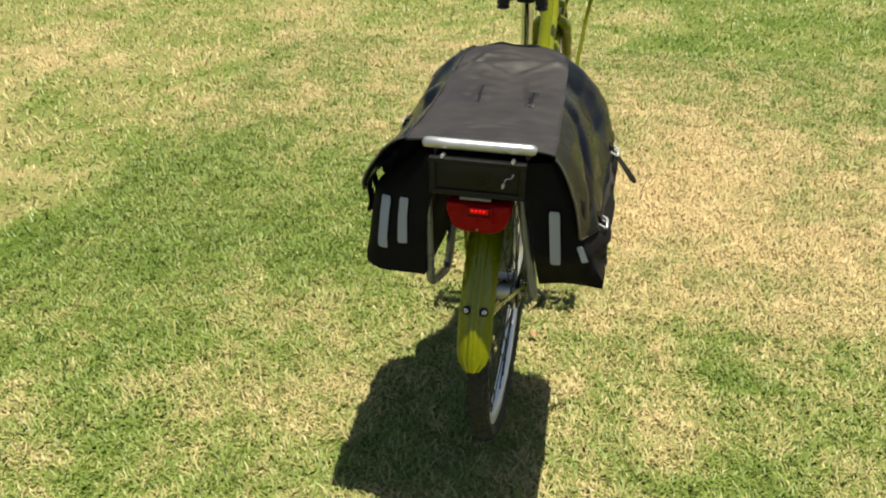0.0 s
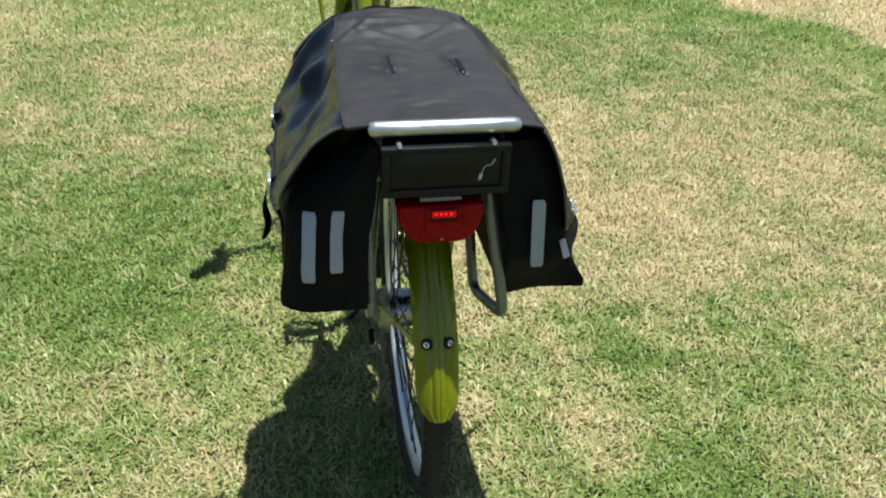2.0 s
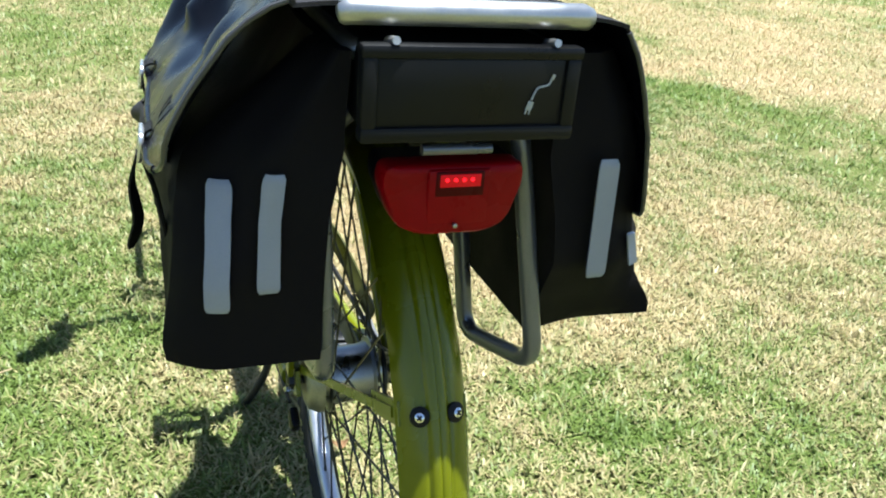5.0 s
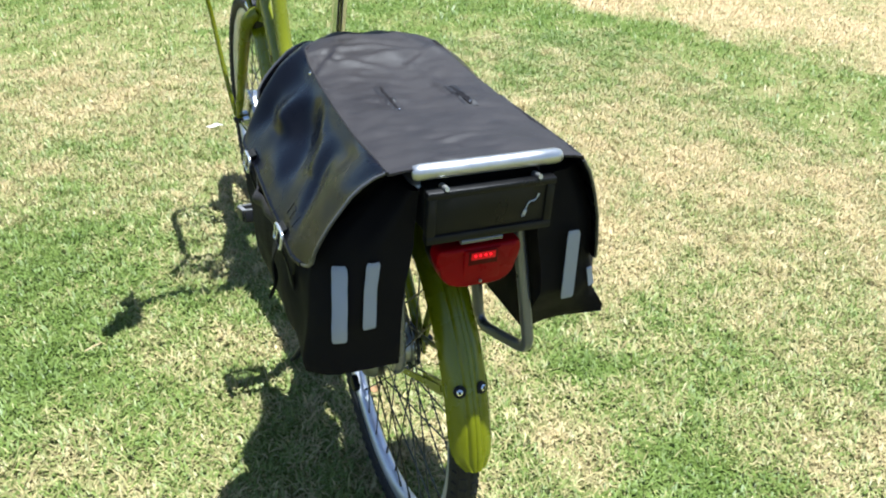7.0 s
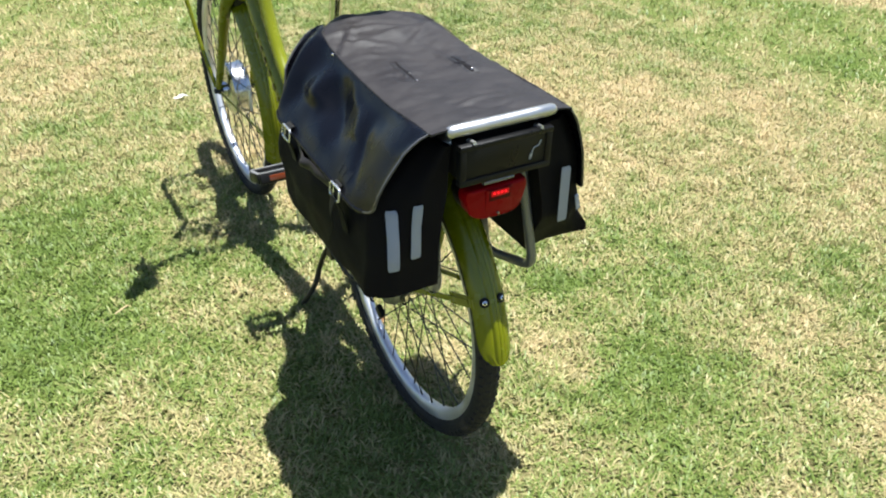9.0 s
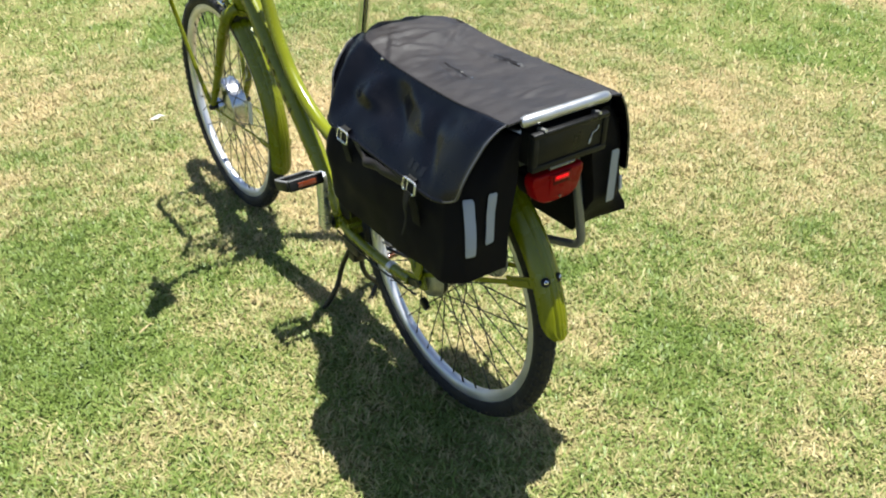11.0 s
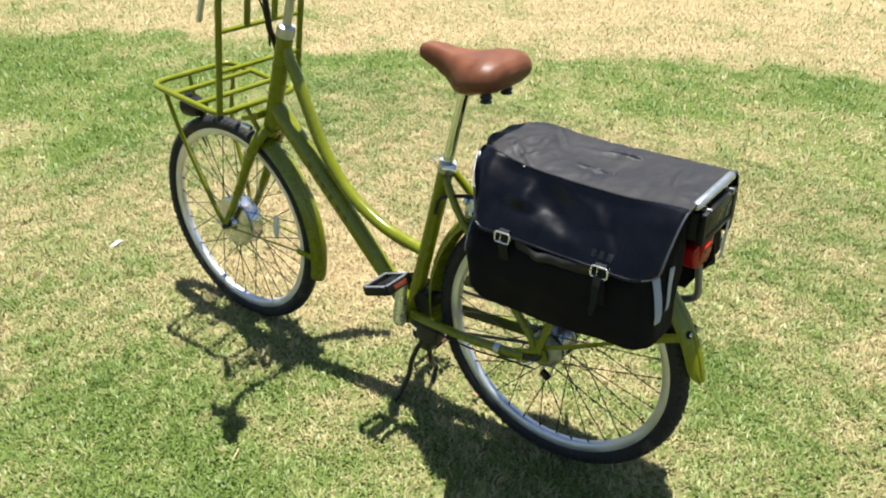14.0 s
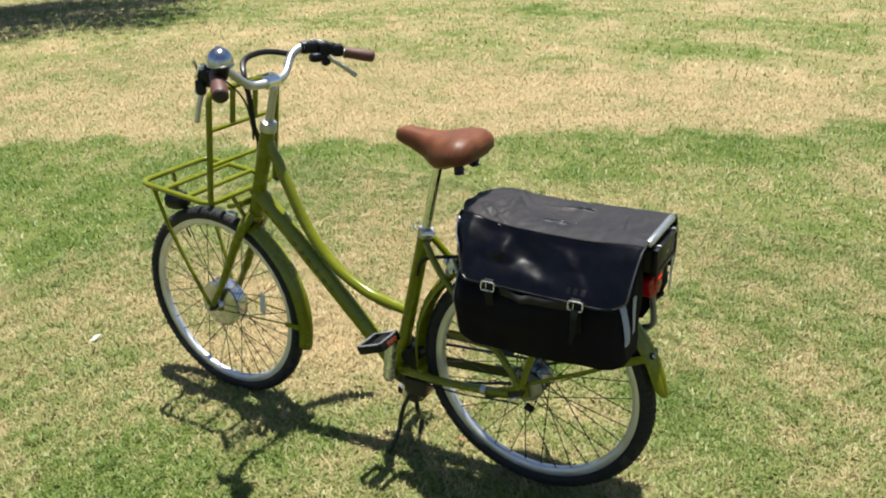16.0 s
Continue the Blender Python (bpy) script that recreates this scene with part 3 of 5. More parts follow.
def pedal(s, place, tilt):
    R = Matrix.Rotation(tilt, 3, "X")
    p = Vector(place)
    def at(x, y, z):
        return p + R @ Vector((s * x, y, z))
    bm = bmesh.new()
    for y in (-0.042, 0.042):
        block(bm, at(0.055, y, 0), (0.094, 0.012, 0.026), 0.004, R)
    for x in (0.012, 0.100):
        block(bm, at(x, 0, 0), (0.012, 0.078, 0.024), 0.004, R)
    block(bm, at(0.055, 0, 0), (0.092, 0.038, 0.020), 0.006, R)
    ped = part("pedal", bm, BLACKPLASTIC, bicycle, "black plastic pedal with pale sunlit edge")
    for y in (-0.049, 0.049):
        part("reflector", block(bmesh.new(), at(0.055, y, 0), (0.050, 0.005, 0.014), 0.0015, R), AMBER, ped, "amber pedal reflector")
    # pale strips along the pedal's top put the sunlit rim into the colour
    bm = bmesh.new()
    for y in (-0.042, 0.042):
        block(bm, at(0.055, y, 0.014), (0.092, 0.010, 0.003), 0.001, R)
    for x in (0.012, 0.100):
        block(bm, at(x, 0, 0.013), (0.010, 0.074, 0.003), 0.001, R)
    part("lit_edge", bm, PEDALLIT, ped, "pale grey pedal edge, sunlight put into its colour")
    return ped


crank(-1, (-0.074, 0.424, 0.448))
crank(1, (0.074, 0.480, 0.126))
pedal(-1, (-0.080, 0.424, 0.452), -0.36)
pedal(1, (0.080, 0.480, 0.122), 0.10)
part("chainring", lathe(bmesh.new(), [(0.044, 0.060), (0.043, 0.092), (0.045, 0.100), (0.048, 0.092), (0.048, 0.060)], BB, 44), BLACKSTEEL, bicycle)
bm = bmesh.new()
ca, cb, ra, rb = Vector((0.046, BB.y, BB.z)), Vector((0.046, REAR.y, REAR.z)), 0.086, 0.040
loop = [ca + Vector((0, ra * math.cos(a), ra * math.sin(a))) for a in np.linspace(-1.5, 1.62, 14)] + [cb + Vector((0, rb * math.cos(a), rb * math.sin(a))) for a in np.linspace(1.64, 4.72, 10)]
tube(bm, loop, 0.0045, 6, closed=True, flat=(0.8, 1.1), up=(1, 0, 0))
part("chain", bm, BLACKSTEEL, bicycle)
bm = bmesh.new()
sheet(bm, lambda u, v: (0.060 - 0.004 * math.cos(v * 3.1), 0.405 - 0.33 * u, 0.405 + 0.012 * math.sin(u * 3) + 0.032 * (v - 0.5) * (1 - 0.3 * u)), 18, 5, 0.003)
part("chain_guard", bm, DARKOLIVE, bicycle, "dark olive chain guard")
# a second dark sheet, added before the right chain stay so it looks shaded
bm = bmesh.new()
sheet(bm, lambda u, v: (0.0425 - 0.002 * math.cos(v * 3.1), 0.400 - 0.34 * u, 0.318 + 0.030 * u + 0.036 * (v - 0.5) * (1 - 0.2 * u)), 18, 5, 0.0025)
part("chain_guard", bm, DARKOLIVE, bicycle, "dark olive chain guard")

# kickstand with two bent legs
bm = bmesh.new()
block(bm, (0, 0.385, 0.245), (0.050, 0.075, 0.060), 0.008)
block(bm, (0, 0.395, 0.205), (0.044, 0.042, 0.050), 0.010)
kick = part("kickstand", bm, BLACKSTEEL, bicycle, "black two-legged kickstand")
part("leg", tube(bmesh.new(), smooth_path([(-0.016, 0.400, 0.215), (-0.024, 0.420, 0.175), (-0.034, 0.432, 0.130), (-0.046, 0.434, 0.085), (-0.066, 0.446, 0.038), (-0.084, 0.458, 0.002)], 5), 0.0075, 10), BLACKSTEEL, kick)
part("leg", tube(bmesh.new(), smooth_path([(0.016, 0.395, 0.210), (0.019, 0.405, 0.150), (0.040, 0.412, 0.095), (0.076, 0.424, 0.055), (0.070, 0.426, 0.030), (0.054, 0.424, 0.002)], 5), 0.0075, 10), BLACKSTEEL, kick)

# mudguards
def mudguard(name, centre, R, a0, a1, w, tail):
    """A pressed guard over a wheel from angle a0 to a1 (degrees, 0 is ahead, 90 is up), its tail end rounded."""
    c = Vector(centre)
    def fn(u, v):
        a = math.radians(a0 + (a1 - a0) * u)
        s = 2 * v - 1
        if tail and u > 0.955:
            k = (u - 0.955) / 0.045
            s *= math.sqrt(max(0.0, 1 - (k * 0.93) ** 2))
        th = s * 1.15
        x = w * math.sin(th) / math.sin(1.15)
        r = R - 0.022 * (1 - math.cos(th)) / (1 - math.cos(1.15))
        # a raised middle band between two pressed creases, split by a fine groove
        r += 0.0026 / (1 + math.exp((abs(x) - 0.0075) / 0.0007)) - 0.0016 * math.exp(-((abs(x) - 0.0105) / 0.0018) ** 2) - 0.0013 * math.exp(-(x / 0.0011) ** 2)
        return c + Vector((x, r * math.cos(a), r * math.sin(a)))
    return part(name, sheet(bmesh.new(), fn, 90, 66, 0.0022), LIME, bicycle, "lime green pressed mudguard", angle=60)


rear_guard = mudguard("rear_mudguard", REAR, 0.392, -14, 170.5, 0.033, True)
front_guard = mudguard("front_mudguard", FRONT, 0.390, 115, 194.5, 0.033, True)
def guard_bolt(place, out, parent):
    p, o = Vector(place), Vector(out).normalized()
    b = part("rubber_washer", tube(bmesh.new(), [p, p + o * 0.003, p + o * 0.0045], [0.0092, 0.0092, 0.0066], 20), BLACKPLASTIC, parent)
    bm = tube(bmesh.new(), [p + o * 0.003, p + o * 0.006, p + o * 0.0068], [0.0046, 0.0044, 0.0030], 16)
    part("screw", bm, CHROME, parent, "cross-head steel screw")
    bm = bmesh.new()
    side = o.cross(Vector((1, 0, 0))).normalized()
    for d in (Vector((1, 0, 0)) * 0.8 + side * 0.6, Vector((-1, 0, 0)) * 0.6 + side * 0.8):
        d = (d - o * d.dot(o)).normalized()
        bar(bm, p + o * 0.0068 - d * 0.0028, p + o * 0.0068 + d * 0.0028, 0.0016, 0.0010, o)
    part("screw_cross", bm, BLACKPLASTIC, parent)
for s in (-1, 1):
    guard_bolt((s * 0.016, -0.3555, 0.5555), (s * 0.35, -0.86, 0.42), rear_guard)
    guard_bolt((s * 0.016, 0.8195, 0.3250), (s * 0.35, -0.99, -0.05), front_guard)
    part("mudguard_stay", bar(bmesh.new(), (s * 0.060, -0.015, 0.392), (s * 0.033, -0.330, 0.545), 0.010, 0.003, (1, 0, 0)), LIME, bicycle)
    part("stay_bracket", bar(bmesh.new(), (s * 0.034, -0.270, 0.516), (s * 0.0305, -0.344, 0.552), 0.022, 0.0035, (1, 0, 0)), LIME, bicycle)
    part("mudguard_stay", tube(bmesh.new(), [(s * 0.056, 1.185, 0.350), (s * 0.033, 0.855, 0.352)], 0.0028, 8), LIME, bicycle)
    part("stay_bracket", bar(bmesh.new(), (s * 0.036, 0.885, 0.352), (s * 0.0335, 0.825, 0.350), 0.018, 0.0035, (1, 0, 0)), LIME, bicycle)

# fork, stem, handlebar
ax = (HEAD_TOP - HEAD_LOW).normalized()
fork = part("fork_crown", tube(bmesh.new(), [HEAD_LOW - ax * 0.020, HEAD_LOW - ax * 0.002], 0.026, 22), LIME, bicycle)
for s in (-1, 1):
    part("fork_blade", tube(bmesh.new(), smooth_path([(s * 0.018, 0.986, 0.724), (s * 0.044, 1.000, 0.700), (s * 0.050, 1.045, 0.626), (s * 0.053, 1.110, 0.505), (s * 0.055, 1.160, 0.420), (s * 0.056, 1.205, 0.350)], 6),
                            [0.018] * 8 + [0.0165] * 6 + [0.0145] * 6 + [0.012] * 6 + [0.010] * 5, 16), LIME, fork)
part("headset", tube(bmesh.new(), [HEAD_TOP - ax * 0.002, HEAD_TOP + ax * 0.006, HEAD_TOP + ax * 0.026, HEAD_TOP + ax * 0.030], [0.027, 0.027, 0.0245, 0.018], 26), SILVER, bicycle, "silver headset cup")
STEM = Vector((0, 0.852, 1.168))
stem = part("stem", tube(bmesh.new(), smooth_path([HEAD_TOP + ax * 0.02, HEAD_TOP + ax * 0.085, HEAD_TOP + ax * 0.135, STEM + Vector((0, 0, -0.012))], 5), 0.0125, 18), SILVER, bicycle, "silver quill stem")
part("stem_clamp", lathe(bmesh.new(), [(-0.026, 0.016), (-0.022, 0.0205), (0.022, 0.0205), (0.026, 0.016)], STEM, 24), CHROME, stem)
part("stem_bolt", tube(bmesh.new(), [STEM + Vector((0, 0, 0.014)), STEM + Vector((0, -0.004, 0.026))], 0.008, 12), CHROME, stem)
GL, GR = Vector((-0.320, 0.738, 1.202)), Vector((0.354, 0.728, 1.190))
bar_pts = smooth_path([GL + Vector((0.03, 0.032, 0.018)), GL + Vector((0.068, 0.073, 0.040)), (-0.205, 0.855, 1.252), (-0.150, 0.868, 1.224), (-0.088, 0.862, 1.176), (-0.040, 0.853, 1.168), (0.0, 0.852, 1.168), (0.040, 0.853, 1.168), (0.086, 0.866, 1.180), (0.135, 0.884, 1.216), (0.185, 0.886, 1.236),
                       (0.235, 0.856, 1.234), GR + Vector((-0.070, 0.068, 0.022)), GR + Vector((-0.03, 0.030, 0.009))], 6)
handlebar = part("handlebar", tube(bmesh.new(), bar_pts, 0.0128, 16), SILVER, bicycle, "swept-back silver handlebar")
def grip(end, inner, girth=1.0):
    end, inner = Vector(end), Vector(inner)
    d = (inner - end).normalized()
    L = (inner - end).length
    pts = [end + d * (L * k / 12) for k in range(13)]
    rr = [girth * 0.0180 + 0.0012 * (k % 2) + 0.001 * math.sin(k * 0.5) for k in range(13)]
    part("grip", tube(bmesh.new(), pts, rr, 18), GRIPTAN, handlebar, "brown rubber handlebar grip")
    part("grip_cap", tube(bmesh.new(), [end - d * 0.004, end + d * 0.001], [girth * 0.0160, girth * 0.0190], 18), DARKCAP, handlebar)
grip(GL, GL + Vector((0.068, 0.073, 0.040)), 1.16)
grip(GR, GR + Vector((-0.066, 0.064, 0.021)))
# brake levers and shifter housings
def lever(s, base, pts, house):
    part("brake_clamp", block(bmesh.new(), base, (0.036, 0.040, 0.036), 0.010), BLACKPLASTIC, handlebar)
    part("brake_lever", tube(bmesh.new(), smooth_path(pts, 6), [0.0110] * 6 + [0.0100] * (6 * (len(pts) - 2) - 3) + [0.0092, 0.0100, 0.0108, 0.008], 12, flat=(0.75, 1.15), up=(0, 0, 1)), SILVER, handlebar, "bare aluminium brake lever")
    for c, sz, t in house:
        part("shifter_housing", block(bmesh.new(), c, sz, 0.010, Matrix.Rotation(t, 3, "Z")), BLACKPLASTIC, handlebar, "black plastic switch housing")
lever(-1, (-0.240, 0.826, 1.248), [(-0.240, 0.862, 1.222), (-0.252, 0.872, 1.196), (-0.262, 0.884, 1.156), (-0.266, 0.900, 1.104)], [((-0.256, 0.852, 1.235), (0.030, 0.040, 0.036), 0.3), ((-0.268, 0.862, 1.206), (0.022, 0.030, 0.046), 0.2), ((-0.246, 0.842, 1.216), (0.034, 0.030, 0.026), 0.5)])
lever(1, (0.262, 0.828, 1.226), [(0.258, 0.852, 1.206), (0.282, 0.845, 1.188), (0.302, 0.812, 1.162), (0.316, 0.770, 1.130)], [((0.214, 0.872, 1.234), (0.062, 0.040, 0.036), -0.5), ((0.250, 0.842, 1.226), (0.040, 0.048, 0.044), -0.7), ((0.278, 0.808, 1.218), (0.038, 0.040, 0.038), -0.8), ((0.226, 0.848, 1.202), (0.060, 0.034, 0.028), -0.5), ((0.240, 0.830, 1.186), (0.030, 0.026, 0.024), -0.6)])
bell = part("bell", lathe(bmesh.new(), [(-0.020, 0.0320), (-0.017, 0.0372), (-0.0145, 0.0376), (-0.012, 0.0350), (0.000, 0.0346), (0.011, 0.0318), (0.020, 0.0262), (0.027, 0.0180), (0.0305, 0.0105), (0.0312, 0.0080), (0.0340, 0.0076), (0.0345, 0.0020)], (-0.257, 0.786, 1.284), 36, "z"), BELLCHROME, handlebar, "large chrome bicycle bell")
part("bell_base", lathe(bmesh.new(), [(-0.050, 0.014), (-0.026, 0.022), (-0.016, 0.028)], (-0.264, 0.780, 1.282), 24, "z"), BLACKPLASTIC, bell)
part("gear_cable", tube(bmesh.new(), smooth_path([(0.175, 0.905, 1.216), (0.110, 0.960, 1.232), (0.020, 0.965, 1.225), (-0.030, 0.930, 1.190), (-0.040, 0.912, 1.140), (-0.034, 0.914, 1.070), (-0.022, 0.925, 1.030), (0.006, 0.940, 0.985), (0.030, 0.965, 0.930), (0.034, 0.990, 0.860)], 7), 0.0090, 8), BLACKPLASTIC, handlebar, "black cable hose")
part("brake_cable", tube(bmesh.new(), smooth_path([(-0.258, 0.866, 1.226), (-0.258, 0.880, 1.262), (-0.240, 0.900, 1.268), (-0.205, 0.925, 1.235), (-0.120, 0.930, 1.195), (-0.050, 0.925, 1.120), (-0.024, 0.930, 1.030), (-0.010, 0.945, 0.980)], 7), 0.0030, 8), BLACKPLASTIC, handlebar)

# bright clamp rings, adjuster barrels and cable ends at the controls
for c, r, l in (((0.198, 0.880, 1.238), 0.019, 0.012), ((0.246, 0.846, 1.232), 0.0195, 0.010), ((-0.226, 0.846, 1.252), 0.0195, 0.014)):
    d = Vector((1, -0.55 if c[0] > 0 else 0.9, 0)).normalized()
    p = Vector(c)
    part("clamp_ring", tube(bmesh.new(), [p - d * l / 2, p + d * l / 2], r, 18), CHROME, handlebar, "polished clamp ring")
for a, b in (((0.176, 0.902, 1.218), (0.205, 0.880, 1.222)), ((0.236, 0.862, 1.198), (0.262, 0.840, 1.196)), ((-0.258, 0.866, 1.226), (-0.262, 0.852, 1.250)), ((-0.250, 0.862, 1.262), (-0.262, 0.838, 1.262))):
    part("cable_adjuster", tube(bmesh.new(), [a, Vector(a).lerp(Vector(b), 0.5), b], [0.0055, 0.0075, 0.0060], 12), CHROME, handlebar)
for a, b, r in (((-0.276, 0.870, 1.232), (-0.272, 0.850, 1.262), 0.0034), ((-0.262, 0.872, 1.214), (-0.274, 0.880, 1.190), 0.0048), ((0.206, 0.852, 1.214), (0.246, 0.822, 1.208), 0.0036), ((0.262, 0.822, 1.204), (0.282, 0.800, 1.206), 0.0042), ((0.232, 0.880, 1.254), (0.256, 0.858, 1.250), 0.0032)):
    part("control_screw", tube(bmesh.new(), [a, Vector(a).lerp(Vector(b), 0.4), b], [r, r * 1.25, r * 0.8], 10), CHROME, handlebar)
part("lever_pivot", block(bmesh.new(), (-0.252, 0.862, 1.238), (0.022, 0.030, 0.040), 0.006), SILVER, handlebar)
part("lever_pivot", block(bmesh.new(), (0.254, 0.850, 1.210), (0.034, 0.020, 0.016), 0.005, Matrix.Rotation(-0.7, 3, "Z")), SILVER, handlebar)

# front carrier
rack = hub_empty("front_carrier", (0, 0, 0), bicycle)
rack["label"] = "lime green tubular front carrier with upright back"
T = 0.0094
zf, zr, yf, yr, hx = 0.828, 0.797, 1.342, 1.030, 0.150
part("platform_frame", tube(bmesh.new(), rounded([(-hx, yr, zr), (-hx, yf, zf), (hx, yf, zf), (hx, yr, zr)], 0.045, 6, True), T, 12, closed=True), LIME, rack)
for f in (0.33, 0.66):
    y, z = yr + (yf - yr) * f, zr + (zf - zr) * f
    part("cross_bar", tube(bmesh.new(), [(-hx, y, z), (hx, y, z)], 0.0082, 10), LIME, rack)
zt, yt = 1.158, 0.962
part("back_frame", tube(bmesh.new(), rounded([(-hx, yr - 0.004, zr), (-hx, yt, zt), (hx, yt, zt), (hx, yr - 0.004, zr)], 0.035, 6), T, 12), LIME, rack)
yc, zc = yr + (yt - yr) * 0.668, zr + (zt - zr) * 0.668
part("lower_back_rail", tube(bmesh.new(), [(-hx, 1.000, 0.926), (hx, 1.000, 0.926)], 0.0070, 10), LIME, rack)
part("back_rail", tube(bmesh.new(), [(-hx, yc, zc), (hx, yc, zc)], 0.0068, 10), LIME, rack)
for x in (-0.05, 0.05):
    part("back_slat", bar(bmesh.new(), (x, yc, zc), (x, yt, zt), 0.018, 0.006, (0, 1, 0.2)), LIME, rack)
for s in (-1, 1):
    part("carrier_stay", tube(bmesh.new(), smooth_path([(s * 0.135, 1.300, 0.820), (s * 0.100, 1.300, 0.660), (s * 0.078, 1.240, 0.470), (s * 0.062, 1.205, 0.362)], 5), 0.0068, 10), LIME, rack)
    part("carrier_strut", tube(bmesh.new(), [(s * 0.045, 1.040, 0.795), (s * 0.030, 1.010, 0.720)], 0.007, 10), LIME, rack)
part("carrier_clamp", block(bmesh.new(), (0, 1.008, 0.768), (0.080, 0.024, 0.022), 0.007), LIME, rack)
calliper = part("brake_calliper", block(bmesh.new(), (0.0, 1.020, 0.682), (0.060, 0.044, 0.062), 0.012, Matrix.Rotation(0.5, 3, "X")), BLACKSTEEL, bicycle, "black brake calliper under the fork crown")
part("calliper_bolt", tube(bmesh.new(), [(-0.026, 1.050, 0.716), (-0.030, 1.078, 0.722), (-0.030, 1.086, 0.722)], [0.0075, 0.0085, 0.0055], 14), CHROME, calliper)
part("clamp_plate", block(bmesh.new(), (-0.004, 1.046, 0.752), (0.062, 0.074, 0.018), 0.006, Matrix.Rotation(-0.25, 3, "X")), LIME, rack)
for s in (-1, 1):
    part("foot_bolt", tube(bmesh.new(), [(s * 0.146, 1.022, 0.792), (s * 0.166, 1.018, 0.790), (s * 0.170, 1.018, 0.790)], [0.006, 0.0085, 0.006], 12), BLACKSTEEL, rack)
lamp = part("front_lamp", lathe(bmesh.new(), [(-0.045, 0.012), (-0.035, 0.028), (0.0, 0.036), (0.026, 0.038), (0.030, 0.034)], (-0.010, 1.340, 0.722), 28, "y"), BLACKPLASTIC, bicycle, "round black front lamp")
part("lamp_bracket", bar(bmesh.new(), (-0.010, 1.335, 0.752), (-0.010, 1.341, 0.822), 0.012, 0.004, (0, 1, 0)), LIME, lamp)

# rear carrier, battery and tail lamp
carrier = hub_empty("rear_carrier", (0, 0, 0), bicycle)
carrier["label"] = "silver tubular rear carrier under the pannier"
part("top_loop", tube(bmesh.new(), rounded([(-0.080, 0.130, 0.868), (-0.080, -0.330, 0.868), (0.080, -0.330, 0.868), (0.080, 0.130, 0.868)], 0.020, 5), 0.0085, 14), SILVER, carrier)
part("loop_end", tube(bmesh.new(), [(x, -0.350 + 0.4 * max(0, abs(x) - 0.088), 0.900 - 0.3 * max(0, abs(x) - 0.088)) for x in (-0.0975, -0.0965, -0.094, -0.088, -0.044, 0, 0.044, 0.088, 0.094, 0.0965, 0.0975)], [0.003, 0.0068, 0.0090] + [0.0098] * 5 + [0.0090, 0.0068, 0.003], 16), SILVER, carrier, "silver carrier end bar")
for s in (-1, 1):
    part("side_loop", tube(bmesh.new(), rounded([(s * 0.062, -0.296, 0.826), (0.072, -0.308, 0.790) if s > 0 else (-0.102, -0.314, 0.800), (0.107, -0.322, 0.573) if s > 0 else (-0.094, -0.325, 0.588), (s * 0.088, -0.195, 0.538), (s * 0.062, -0.150, 0.850)], 0.028, 6), 0.0088, 14), GREYTUBE, carrier, "grey carrier side loop")
    part("carrier_leg", bar(bmesh.new(), (s * 0.072, -0.010, 0.385), (s * 0.080, -0.150, 0.870), 0.018, 0.007, (1, 0, 0)), LIME, carrier)
part("front_strut", tube(bmesh.new(), [(0, 0.100, 0.830), (0, 0.232, 0.694)], 0.007, 10), BLACKSTEEL, carrier)
battery = part("battery", block(bmesh.new(), (0, -0.115, 0.846), (0.160, 0.480, 0.064), 0.008), BLACKPLASTIC, bicycle, "black battery case in the carrier")
bm = bmesh.new()
for c, sz in (((0, -0.362, 0.8165), (0.168, 0.016, 0.012)), ((0, -0.362, 0.876), (0.170, 0.016, 0.010)), ((-0.078, -0.362, 0.8465), (0.012, 0.0155, 0.052)), ((0.078, -0.362, 0.8465), (0.012, 0.0155, 0.052))):
    block(bm, c, sz, 0.003)
part("end_frame", bm, BLACKPLASTIC, battery)
part("end_panel", block(bmesh.new(), (0, -0.3620, 0.8465), (0.147, 0.010, 0.0525), 0.003), BLACKPLASTIC, battery)
for s in (-1, 1):
    part("bolt", tube(bmesh.new(), [(s * 0.061, -0.352, 0.880), (s * 0.061, -0.370, 0.884)], [0.0042, 0.0030], 14), SILVER, battery)
bm = bmesh.new()
tube(bm, smooth_path([(0.064, -0.3677, 0.862), (0.061, -0.3677, 0.856), (0.050, -0.3677, 0.853), (0.046, -0.3677, 0.846), (0.044, -0.3677, 0.840)], 5), 0.0011, 6)
block(bm, (0.0425, -0.3677, 0.834), (0.0065, 0.0010, 0.010), 0.0003, Matrix.Rotation(0.25, 3, "Y"))
for dx in (-0.002, 0.002):
    block(bm, (0.0408 + dx, -0.3677, 0.8275), (0.0012, 0.0010, 0.005), 0.0, Matrix.Rotation(0.25, 3, "Y"))
block(bm, (0.0655, -0.3677, 0.8640), (0.0035, 0.0010, 0.006), 0.0003, Matrix.Rotation(0.4, 3, "Y"))
bmesh.ops.scale(bm, vec=(0.72, 1, 0.72), verts=bm.verts, space=Matrix.Translation((-0.053, 0, -0.8450)))
part("plug_symbol", bm, WHITEINK, battery, "small white printed plug symbol")
part("key_lock", tube(bmesh.new(), [(-0.032, -0.354, 0.8005), (0.024, -0.354, 0.8005)], 0.0045, 10), GREYTUBE, battery)
tail = hub_empty("tail_lamp", (0, 0, 0), bicycle)
tail["label"] = "red tail lamp with lit diodes"
